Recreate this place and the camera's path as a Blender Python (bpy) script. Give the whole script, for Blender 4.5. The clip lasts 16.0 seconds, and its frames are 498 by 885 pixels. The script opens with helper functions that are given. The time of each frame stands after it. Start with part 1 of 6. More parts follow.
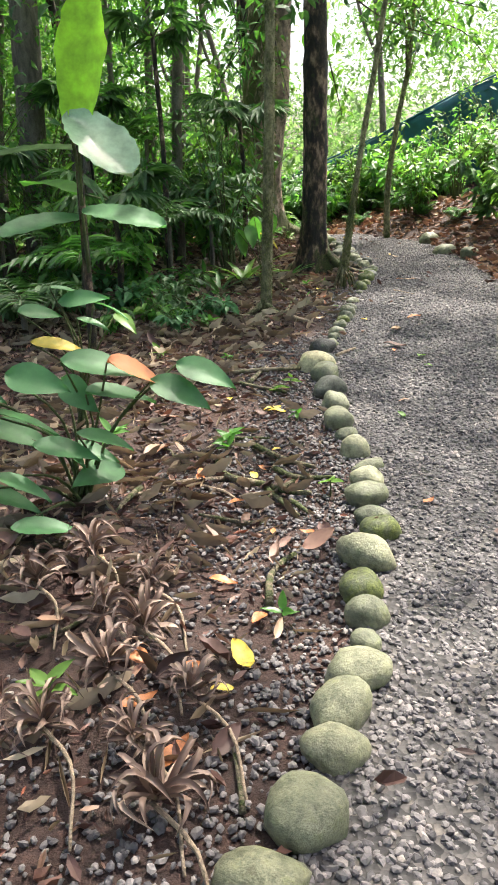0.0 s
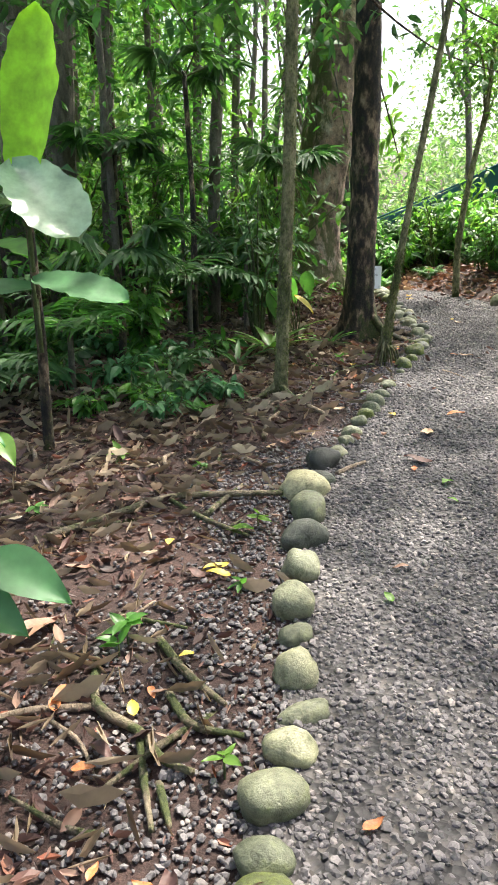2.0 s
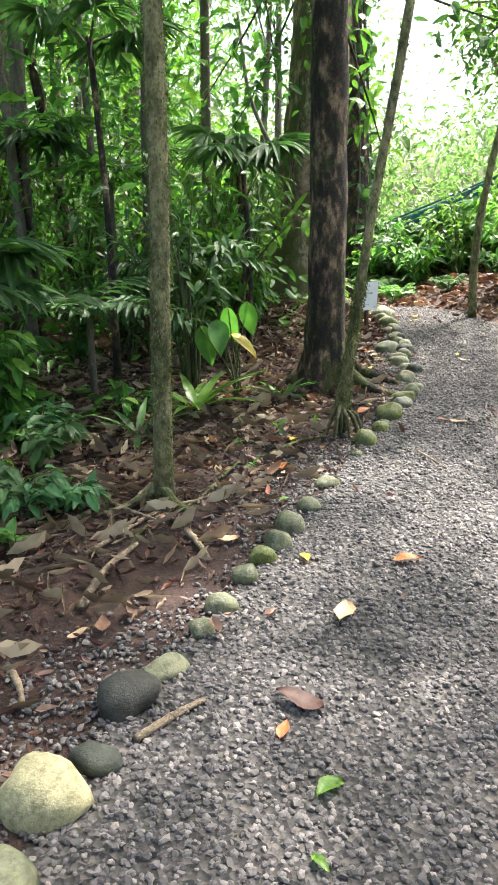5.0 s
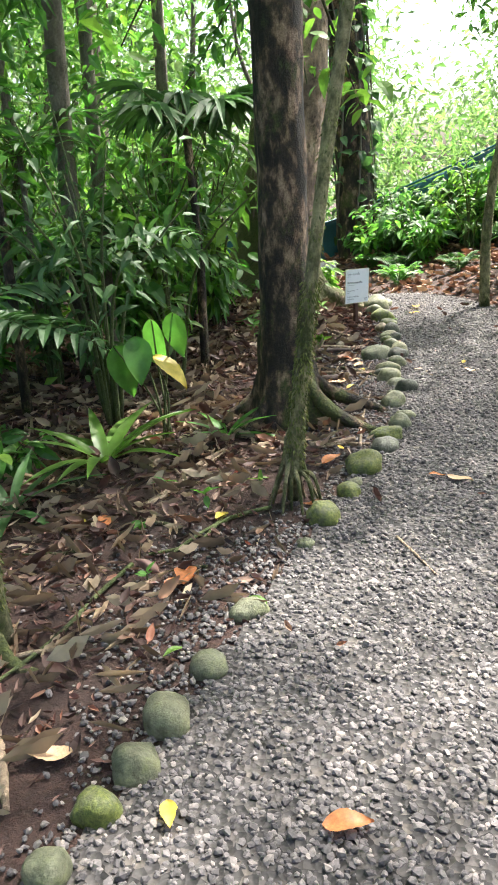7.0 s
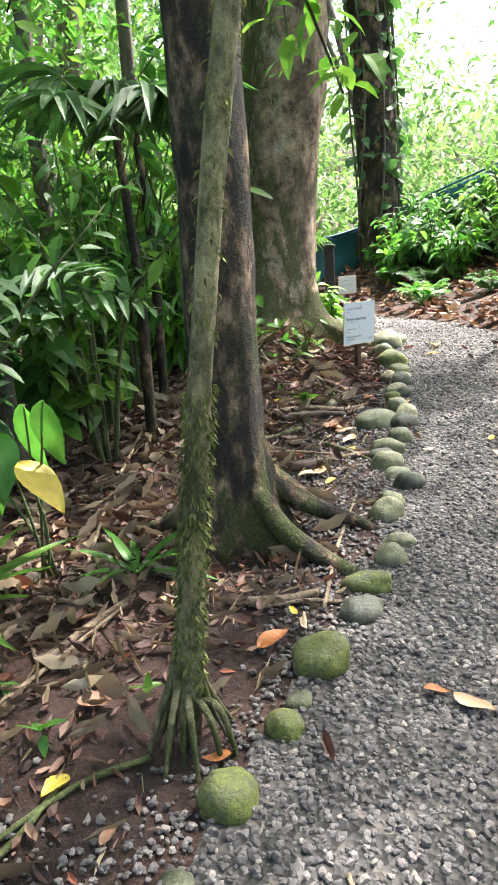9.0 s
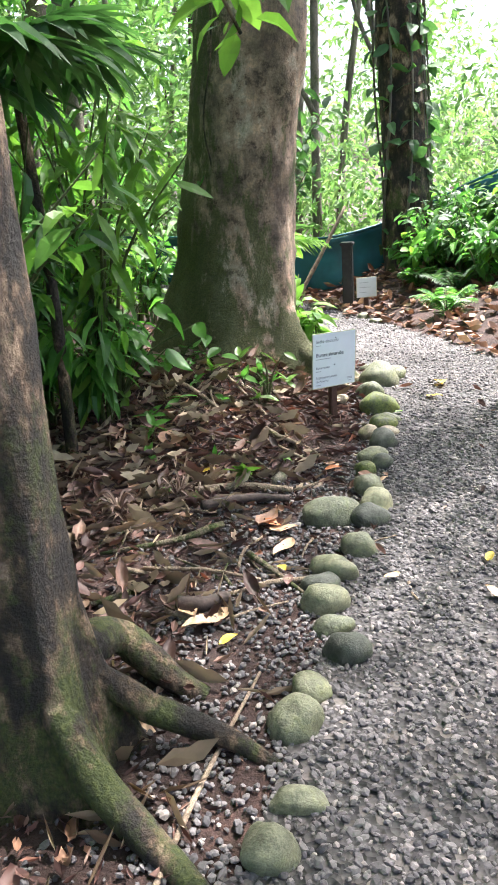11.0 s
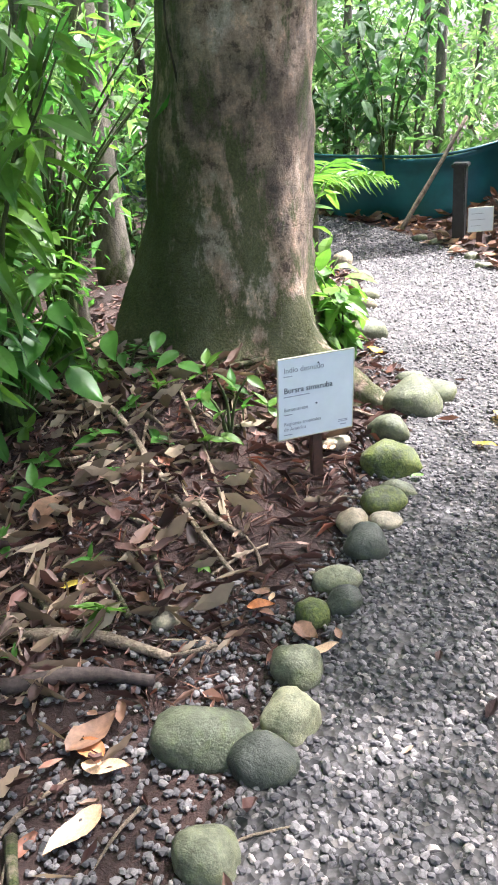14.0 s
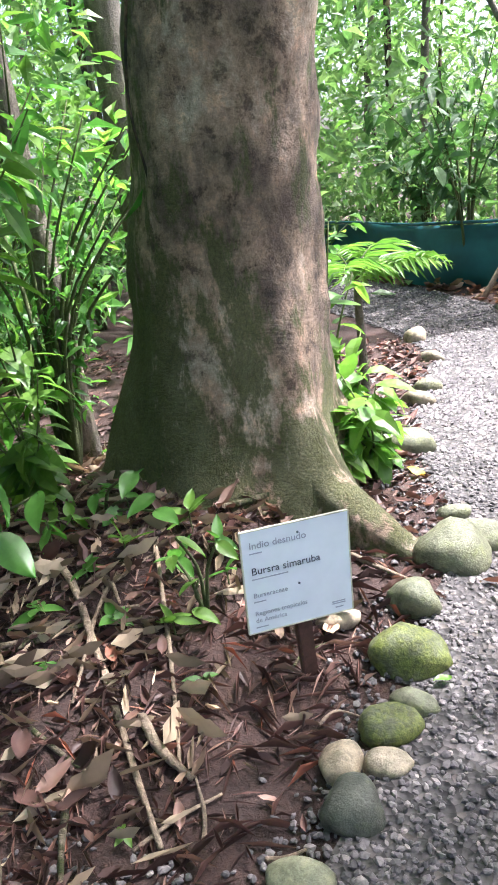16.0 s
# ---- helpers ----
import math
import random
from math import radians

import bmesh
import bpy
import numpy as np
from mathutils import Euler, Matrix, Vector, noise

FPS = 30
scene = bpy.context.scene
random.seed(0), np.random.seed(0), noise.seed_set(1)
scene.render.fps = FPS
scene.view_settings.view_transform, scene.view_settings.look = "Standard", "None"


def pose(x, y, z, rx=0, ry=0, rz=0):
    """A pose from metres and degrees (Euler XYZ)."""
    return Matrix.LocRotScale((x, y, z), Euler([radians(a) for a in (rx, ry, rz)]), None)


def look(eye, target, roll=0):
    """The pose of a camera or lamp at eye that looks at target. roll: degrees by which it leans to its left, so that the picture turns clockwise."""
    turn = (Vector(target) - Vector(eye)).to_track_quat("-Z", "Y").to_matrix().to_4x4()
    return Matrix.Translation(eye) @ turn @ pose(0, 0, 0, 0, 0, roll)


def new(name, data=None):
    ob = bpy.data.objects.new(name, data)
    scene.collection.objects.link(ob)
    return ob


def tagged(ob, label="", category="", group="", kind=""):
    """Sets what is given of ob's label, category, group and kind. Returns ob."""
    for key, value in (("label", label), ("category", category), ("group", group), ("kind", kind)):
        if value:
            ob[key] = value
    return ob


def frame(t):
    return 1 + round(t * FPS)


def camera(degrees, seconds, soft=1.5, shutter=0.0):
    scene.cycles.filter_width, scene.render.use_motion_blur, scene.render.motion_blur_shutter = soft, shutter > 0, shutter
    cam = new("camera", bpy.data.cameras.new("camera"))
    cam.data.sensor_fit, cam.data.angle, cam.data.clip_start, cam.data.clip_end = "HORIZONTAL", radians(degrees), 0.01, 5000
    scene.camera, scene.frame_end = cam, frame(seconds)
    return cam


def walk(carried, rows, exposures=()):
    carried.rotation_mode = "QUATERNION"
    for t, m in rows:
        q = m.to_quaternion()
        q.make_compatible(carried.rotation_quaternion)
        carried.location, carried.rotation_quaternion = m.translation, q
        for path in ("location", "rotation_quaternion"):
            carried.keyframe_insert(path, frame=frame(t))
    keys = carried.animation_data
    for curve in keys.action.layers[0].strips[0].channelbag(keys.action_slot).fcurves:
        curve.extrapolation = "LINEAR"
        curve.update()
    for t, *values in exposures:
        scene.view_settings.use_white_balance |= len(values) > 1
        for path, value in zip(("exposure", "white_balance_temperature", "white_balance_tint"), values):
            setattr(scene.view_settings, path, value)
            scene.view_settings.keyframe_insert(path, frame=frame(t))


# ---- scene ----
cam = camera(35.7, 16.0, soft=1.8)
METRES, EYE, TILT, LEAN, TURN = 11.0, 1.27, -20.0, 2.2, 0.0
ROWS = [
    (0.0, 0.0, 0.0, 0.0, 0.0, 0.0, -0.0),
    (0.5, 0.0151, 0.0245, 0.0098, 1.48, 0.54, -1.87),
    (1.0, 0.0306, 0.0499, 0.0277, 3.93, 0.75, -3.22),
    (1.5, 0.0427, 0.0805, 0.0368, 5.37, 1.23, -3.03),
    (2.0, 0.0501, 0.1057, 0.049, 5.95, 2.57, -3.12),
    (2.5, 0.0595, 0.1331, 0.0657, 10.56, 4.66, -3.38),
    (3.0, 0.0702, 0.1605, 0.0724, 13.13, 5.21, -2.65),
    (3.5, 0.0837, 0.1872, 0.0852, 11.4, 4.17, -3.4),
    (4.0, 0.0996, 0.2149, 0.098, 9.48, 2.4, -3.72),
    (4.5, 0.1041, 0.2483, 0.1075, 9.6, 1.62, -3.48),
    (5.0, 0.1085, 0.2821, 0.1222, 9.16, 2.02, -3.63),
    (7.5, 0.1314, 0.4481, 0.181, 10.84, -0.16, -2.08),
    (8.0, 0.1351, 0.4812, 0.1952, 11.46, -0.33, -3.0),
    (8.5, 0.143, 0.5136, 0.21, 11.99, -0.51, -3.4),
    (9.0, 0.1426, 0.5479, 0.2196, 13.19, 0.26, -2.59),
    (9.5, 0.1471, 0.5802, 0.2317, 13.14, 1.9, -2.52),
    (12.0, 0.17, 0.7329, 0.2844, 18.45, -2.92, -4.5),
    (12.5, 0.1727, 0.7602, 0.2964, 19.27, -3.7, -4.84),
    (13.0, 0.1795, 0.7866, 0.3069, 21.89, -5.1, -5.76),
    (13.5, 0.1826, 0.8051, 0.3135, 24.68, -6.67, -6.28),
    (14.0, 0.1827, 0.8255, 0.3224, 25.87, -7.96, -6.13),
    (14.5, 0.1882, 0.8447, 0.326, 27.97, -8.89, -6.3),
    (15.0, 0.1911, 0.8603, 0.3337, 30.91, -10.14, -6.36),
    (15.5, 0.1865, 0.8792, 0.3408, 32.82, -8.0, -4.82),
    (16.0, 0.1837, 0.8991, 0.3498, 33.2, -3.99, -4.21),
]
walk(cam, [(t, pose(0, 0, EYE, TILT, LEAN, TURN) @ pose(METRES * x, METRES * y, METRES * z, 90 + pitch, roll, yaw)) for t, x, y, z, yaw, pitch, roll in ROWS],
     exposures=[(0.0, 1.85, 6600, 8), (3.0, 1.95, 6500, 8), (5.0, 2.15, 6500, 8), (8.0, 2.15, 6400, 8), (9.5, 2.4, 6300, 9), (12.0, 2.25, 5950, 13), (15.0, 2.4, 5850, 14), (16.0, 2.35, 5850, 16)])

# ---- light ----
SUN_EL, SUN_AZ = radians(62), radians(35)      # azimuth from +y towards +x
world = bpy.data.worlds.new("sky")
scene.world = world
world.use_nodes = True
wn = world.node_tree
sky = wn.nodes.new("ShaderNodeTexSky")
sky.sky_type = "NISHITA"
sky.sun_disc = False
sky.sun_elevation, sky.sun_rotation = SUN_EL, SUN_AZ
sky.air_density, sky.dust_density, sky.ozone_density = 0.6, 6.0, 0.3
wn.nodes["Background"].inputs[1].default_value = 0.15
wn.links.new(sky.outputs[0], wn.nodes["Background"].inputs[0])
sun_data = bpy.data.lights.new("sun", "SUN")
sun_data.energy, sun_data.angle, sun_data.color = 4.0, radians(1.4), (1.0, 0.95, 0.87)
sun_dir = Vector((math.sin(SUN_AZ) * math.cos(SUN_EL), math.cos(SUN_AZ) * math.cos(SUN_EL), math.sin(SUN_EL)))
new("sun", sun_data).matrix_world = look(sun_dir * 40, (0, 0, 0))


# open spots in the crowns, by the place where the sun meets the ground through them: x, y, radius
SUN_SPOTS = [(-0.9, 5.1, 0.55), (-0.45, 4.0, 0.5), (-0.75, 3.4, 0.35), (0.75, 1.75, 0.3), (1.05, 1.35, 0.28), (0.15, 1.75, 0.22), (1.75, 6.8, 0.4), (1.95, 4.6, 0.3),
             (1.2, 13.7, 0.6), (0.7, 14.6, 0.9), (1.9, 13.1, 0.6), (2.3, 14.2, 0.7), (1.7, 16.0, 0.8), (1.25, 7.35, 0.28), (0.55, 5.9, 0.2)]


def shading(P):
    """Which of the points P keep the sun spots free."""
    ok = np.ones(len(P), bool)
    for gx, gy, gr in SUN_SPOTS:
        ok &= np.hypot(P[:, 0] - sun_dir.x / sun_dir.z * P[:, 2] - gx, P[:, 1] - sun_dir.y / sun_dir.z * P[:, 2] - gy) > gr
    return ok


# ---- materials ----
def material(name):
    m = bpy.data.materials.new(name)
    m.use_nodes = True
    nt = m.node_tree
    return m, nt, nt.nodes["Principled BSDF"]


def node(nt, kind, **inputs):
    n = nt.nodes.new(kind)
    for k, v in inputs.items():
        n.inputs[k].default_value = v
    return n


def ramp(nt, src, stops):
    r = nt.nodes.new("ShaderNodeValToRGB")
    while len(r.color_ramp.elements) < len(stops):
        r.color_ramp.elements.new(0.5)
    for e, (p, c) in zip(r.color_ramp.elements, stops):
        e.position, e.color = p, (*c, 1)
    nt.links.new(src, r.inputs[0])
    return r.outputs[0]


def mixed(nt, fac, a, b, mode="MIX"):
    n = nt.nodes.new("ShaderNodeMix")
    n.data_type, n.blend_type = "RGBA", mode
    for sock, v in ((n.inputs[0], fac), (n.inputs[6], a), (n.inputs[7], b)):
        if isinstance(v, (int, float)):
            sock.default_value = v
        elif isinstance(v, tuple):
            sock.default_value = (*v, 1)
        else:
            nt.links.new(v, sock)
    return n.outputs[2]


def noise_of(nt, scale, detail=4.0, rough=0.6, stretch=None, obj=False):
    tc = nt.nodes.new("ShaderNodeTexCoord")
    src = tc.outputs["Object"]
    n = node(nt, "ShaderNodeTexNoise", Scale=scale, Detail=detail, Roughness=rough)
    if stretch:
        mp = nt.nodes.new("ShaderNodeMapping")
        mp.inputs["Scale"].default_value = stretch
        nt.links.new(src, mp.inputs[0])
        src = mp.outputs[0]
    nt.links.new(src, n.inputs["Vector"])
    return n.outputs["Fac"]


def bump(nt, bsdf, height, strength, dist):
    b = node(nt, "ShaderNodeBump", Strength=strength, Distance=dist)
    nt.links.new(height, b.inputs["Height"])
    nt.links.new(b.outputs[0], bsdf.inputs["Normal"])


def leaf_material(name, stops, glow=0.35, rough=0.42, bright=1.7, tint=(1.02, 1.15, 0.72)):
    """Leaf blades: colour by leaf, mottled, light shining through."""
    m, nt, b = material(name)
    isl = nt.nodes.new("ShaderNodeNewGeometry").outputs["Random Per Island"]
    col = ramp(nt, isl, stops)
    mot = ramp(nt, noise_of(nt, 9, 5), [(0.3, (0.62, 0.62, 0.6)), (0.7, (1.2, 1.2, 1.1))])
    col = mixed(nt, 1.0, col, mot, "MULTIPLY")
    nt.links.new(col, b.inputs["Base Color"])
    b.inputs["Roughness"].default_value = rough
    tr = nt.nodes.new("ShaderNodeBsdfTranslucent")
    nt.links.new(mixed(nt, 1.0, col, tuple(bright * v for v in tint), "MULTIPLY"), tr.inputs[0])
    mx = nt.nodes.new("ShaderNodeMixShader")
    mx.inputs[0].default_value = glow
    nt.links.new(b.outputs[0], mx.inputs[1])
    nt.links.new(tr.outputs[0], mx.inputs[2])
    nt.links.new(mx.outputs[0], nt.nodes["Material Output"].inputs[0])
    return m


G = leaf_material("green_leaf", [(0.0, (0.038, 0.11, 0.025)), (0.45, (0.07, 0.19, 0.04)), (0.85, (0.12, 0.27, 0.05)), (1.0, (0.2, 0.34, 0.06))], 0.42, 0.4, 1.9)
G_DARK = leaf_material("dark_leaf", [(0.0, (0.035, 0.085, 0.03)), (0.6, (0.06, 0.135, 0.045)), (1.0, (0.09, 0.18, 0.055))], 0.34, 0.55)
# distant leaves: haze and sun are put into this paler, greyer green
G_FAR = leaf_material("hazed_far_leaf", [(0.0, (0.08, 0.16, 0.06)), (0.5, (0.14, 0.24, 0.09)), (1.0, (0.23, 0.32, 0.15))], 0.4, 0.5, 1.6)
G_BRIGHT = leaf_material("young_leaf", [(0.0, (0.075, 0.175, 0.03)), (1.0, (0.155, 0.275, 0.05))], 0.42)
G_BLUE = leaf_material("bluish_leaf", [(0.0, (0.05, 0.15, 0.06)), (1.0, (0.1, 0.24, 0.1))], 0.3, 0.5)
# backlight is partly put into this brighter colour, besides the translucency
YELLOW_GREEN = leaf_material("yellow_green_leaf", [(0.0, (0.2, 0.4, 0.03)), (1.0, (0.24, 0.44, 0.04))], 0.6, 0.4, 1.9)
# sun glare on a glossy green leaf, put into the base colour as paleness
GLARE_PALE = leaf_material("glare_pale_leaf", [(0.0, (0.3, 0.42, 0.3)), (1.0, (0.34, 0.46, 0.33))], 0.15, 0.22, 1.2)
YELLOW = leaf_material("yellow_leaf", [(0.0, (0.62, 0.42, 0.05)), (1.0, (0.75, 0.6, 0.12))], 0.25, 0.5, 1.1, (1.15, 0.95, 0.75))
ORANGE = leaf_material("orange_leaf", [(0.0, (0.42, 0.11, 0.05)), (1.0, (0.55, 0.24, 0.09))], 0.2, 0.5, 1.1, (1.15, 0.95, 0.75))
DEAD = leaf_material("dead_leaf", [(0.0, (0.028, 0.014, 0.012)), (0.4, (0.075, 0.036, 0.031)), (0.75, (0.16, 0.08, 0.068)), (0.93, (0.3, 0.19, 0.15)), (1.0, (0.3, 0.1, 0.06))], 0.1, 0.6, 1.0, (1.15, 0.95, 0.75))
DEAD_WARM = leaf_material("russet_dead_leaf", [(0.0, (0.08, 0.04, 0.03)), (0.4, (0.18, 0.088, 0.058)), (0.75, (0.3, 0.17, 0.115)), (1.0, (0.46, 0.34, 0.25))], 0.1, 0.6, 1.0, (1.15, 0.95, 0.75))

FAN_DRY = leaf_material("dried_fan_leaf", [(0.0, (0.1, 0.06, 0.05)), (0.6, (0.22, 0.145, 0.12)), (1.0, (0.34, 0.24, 0.2))], 0.08, 0.55, 1.0, (1.15, 0.95, 0.75))


def soil_material():
    m, nt, b = material("forest_soil")
    n1, n2 = noise_of(nt, 1.6, 6), noise_of(nt, 45, 5, 0.7)
    c1 = ramp(nt, n1, [(0.3, (0.024, 0.013, 0.011)), (0.55, (0.05, 0.026, 0.021)), (0.75, (0.095, 0.054, 0.042))])
    c2 = ramp(nt, n2, [(0.32, (0.45, 0.42, 0.4)), (0.6, (1.1, 1.05, 1.0)), (0.75, (1.9, 1.7, 1.5))])
    nt.links.new(mixed(nt, 1.0, c1, c2, "MULTIPLY"), b.inputs["Base Color"])
    b.inputs["Roughness"].default_value = 0.9
    bump(nt, b, n2, 0.9, 0.02)
    return m


def gravel_material(name, islands):
    m, nt, b = material(name)
    if islands:
        src = nt.nodes.new("ShaderNodeNewGeometry").outputs["Random Per Island"]
    else:
        tc = nt.nodes.new("ShaderNodeTexCoord")
        v = node(nt, "ShaderNodeTexVoronoi", Scale=42.0)
        nt.links.new(tc.outputs["Object"], v.inputs["Vector"])
        sep = nt.nodes.new("ShaderNodeSeparateColor")
        nt.links.new(v.outputs["Color"], sep.inputs[0])
        src = sep.outputs[0]
    c = ramp(nt, src, [(0.0, (0.05, 0.047, 0.05)), (0.5, (0.112, 0.106, 0.106)), (0.88, (0.18, 0.168, 0.164)), (1.0, (0.27, 0.245, 0.22))])
    # bed sheet multiplied darker: shade in gaps between stones put into its colour
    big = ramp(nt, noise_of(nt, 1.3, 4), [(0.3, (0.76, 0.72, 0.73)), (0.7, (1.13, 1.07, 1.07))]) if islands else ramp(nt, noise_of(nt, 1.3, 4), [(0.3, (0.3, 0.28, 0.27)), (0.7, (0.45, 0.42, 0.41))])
    fine = noise_of(nt, 160, 3)
    c = mixed(nt, 1.0, c, big, "MULTIPLY")
    c = mixed(nt, 1.0, c, ramp(nt, fine, [(0.3, (0.75, 0.75, 0.75)), (0.7, (1.2, 1.2, 1.2))]), "MULTIPLY")
    nt.links.new(c, b.inputs["Base Color"])
    b.inputs["Roughness"].default_value = 0.75
    if not islands:
        bump(nt, b, v.outputs["Distance"], 0.8, 0.02)
    return m


def stone_material(name, light, dark, moss):
    m, nt, b = material(name)
    rnd = nt.nodes.new("ShaderNodeObjectInfo").outputs["Random"]
    n1, n2 = noise_of(nt, 9, 6), noise_of(nt, 90, 5, 0.7)
    c = ramp(nt, n1, [(0.3, dark), (0.68, light)])
    c = mixed(nt, 1.0, c, ramp(nt, rnd, [(0.0, (0.55, 0.58, 0.54)), (1.0, (0.95, 0.93, 0.85))]), "MULTIPLY")
    c = mixed(nt, 1.0, c, ramp(nt, n2, [(0.3, (0.72, 0.72, 0.7)), (0.7, (1.18, 1.18, 1.15))]), "MULTIPLY")
    n3 = noise_of(nt, 14, 6, 0.7)
    mask = ramp(nt, n3, [(0.62 - 0.35 * moss, (0, 0, 0)), (0.78 - 0.35 * moss, (1, 1, 1))])
    mm = ramp(nt, n2, [(0.35, (0.045, 0.06, 0.012)), (0.7, (0.17, 0.19, 0.04))])
    fac = node(nt, "ShaderNodeMath")
    fac.operation = "MULTIPLY"
    fac.inputs[1].default_value = min(1.0, 0.25 + moss)
    nt.links.new(mask, fac.inputs[0])
    c = mixed(nt, fac.outputs[0], c, mm)
    blot = ramp(nt, noise_of(nt, 26, 6, 0.75), [(0.36, (0.55, 0.56, 0.5)), (0.5, (1.0, 1.0, 1.0)), (0.68, (1.3, 1.3, 1.22))])
    c = mixed(nt, 1.0, c, blot, "MULTIPLY")
    nt.links.new(c, b.inputs["Base Color"])
    b.inputs["Roughness"].default_value = 0.58
    bump(nt, b, n2, 0.55, 0.012)
    return m


STONE = {"g": stone_material("grey_green_stone", (0.25, 0.25, 0.175), (0.115, 0.122, 0.078), 0.25),
         "p": stone_material("pale_stone", (0.36, 0.345, 0.25), (0.19, 0.195, 0.125), 0.2),
         "y": stone_material("buff_stone", (0.55, 0.5, 0.33), (0.38, 0.35, 0.23), 0.0),
         "d": stone_material("dark_stone", (0.105, 0.11, 0.095), (0.045, 0.05, 0.042), 0.15),
         "b": stone_material("black_stone", (0.07, 0.068, 0.065), (0.035, 0.035, 0.035), 0.0),
         "t": stone_material("tan_stone", (0.45, 0.37, 0.29), (0.3, 0.24, 0.18), 0.0),
         "m": stone_material("mossy_stone", (0.22, 0.23, 0.15), (0.11, 0.125, 0.075), 0.75)}
STONE_WORDS = {"g": "grey-green river stone beside the gravel path", "p": "pale grey rounded river stone edging the gravel path",
               "y": "buff smooth flat-topped river stone edging the path", "d": "dark grey damp river stone edging the path",
               "b": "nearly black rough river stone edging the path", "t": "tan smooth river stone near the path edge",
               "m": "moss-covered dark river stone edging the path"}


def bark_material(name, stops, moss, scale=7.0, stretch=(3, 3, 0.7), moss_top=1.0, relief=0.8, moss_scale=6):
    """Bark with long furrows, patches of lichen and moss that thins with height."""
    m, nt, b = material(name)
    n1, n2, n3 = noise_of(nt, scale, 7, 0.65, stretch), noise_of(nt, 3.5, 5, 0.6, (1, 1, 0.5)), noise_of(nt, 70, 5, 0.7)
    c = ramp(nt, n1, stops)
    c = mixed(nt, 1.0, c, ramp(nt, n2, [(0.3, (0.6, 0.6, 0.6)), (0.7, (1.3, 1.25, 1.2))]), "MULTIPLY")
    c = mixed(nt, 1.0, c, ramp(nt, n3, [(0.3, (0.65, 0.65, 0.65)), (0.7, (1.25, 1.25, 1.25))]), "MULTIPLY")
    tc = nt.nodes.new("ShaderNodeTexCoord")
    sep = nt.nodes.new("ShaderNodeSeparateXYZ")
    nt.links.new(tc.outputs["Object"], sep.inputs[0])
    h = node(nt, "ShaderNodeMapRange")
    for i, v in enumerate((0.0, moss_top, moss, moss * 0.35)):
        h.inputs[i + 1].default_value = v
    nt.links.new(sep.outputs[2], h.inputs[0])
    add = node(nt, "ShaderNodeMath")
    add.operation = "ADD"
    nt.links.new(noise_of(nt, moss_scale, 8, 0.72, (1, 1, 0.6)), add.inputs[0])
    nt.links.new(h.outputs[0], add.inputs[1])
    mask = ramp(nt, add.outputs[0], [(0.7, (0, 0, 0)), (0.8, (1, 1, 1))])
    c = mixed(nt, mask, c, ramp(nt, n3, [(0.3, (0.016, 0.024, 0.006)), (0.7, (0.085, 0.1, 0.022))]))
    nt.links.new(c, b.inputs["Base Color"])
    b.inputs["Roughness"].default_value = 0.85
    hh = node(nt, "ShaderNodeMath")
    hh.operation = "ADD"
    nt.links.new(n1, hh.inputs[0])
    nt.links.new(n3, hh.inputs[1])
    bump(nt, b, hh.outputs[0], relief, 0.02)
    return m


BARK_DARK = bark_material("dark_bark", [(0.42, (0.014, 0.011, 0.009)), (0.51, (0.05, 0.034, 0.023)), (0.56, (0.15, 0.1, 0.066)), (0.64, (0.32, 0.23, 0.16))], 0.23, 7, (1.6, 1.6, 0.8), 2.6, 1.0, 5)
BARK_MOSSY = bark_material("mossy_bark", [(0.4, (0.1, 0.1, 0.045)), (0.6, (0.34, 0.31, 0.17))], 0.25, 11, (2, 2, 1), 3.0)
BARK_GREY = bark_material("grey_bark", [(0.3, (0.07, 0.06, 0.045)), (0.7, (0.24, 0.21, 0.17))], 0.2, 8, (2, 2, 0.6), 4.0)
WOOD_DEAD = bark_material("dead_wood", [(0.3, (0.13, 0.09, 0.06)), (0.7, (0.42, 0.33, 0.24))], 0.0, 20, (1, 1, 1))
ROOT = bark_material("root_bark", [(0.3, (0.1, 0.08, 0.05)), (0.7, (0.27, 0.22, 0.15))], 0.25, 18, (1, 1, 1))
MOSS_LOG = bark_material("mossy_log_bark", [(0.3, (0.03, 0.03, 0.015)), (0.7, (0.1, 0.09, 0.05))], 0.45, 12, (1, 1, 1))
STEM_GREEN = bark_material("green_stem", [(0.3, (0.05, 0.07, 0.02)), (0.7, (0.12, 0.15, 0.05))], 0.1, 15, (1, 1, 0.4))


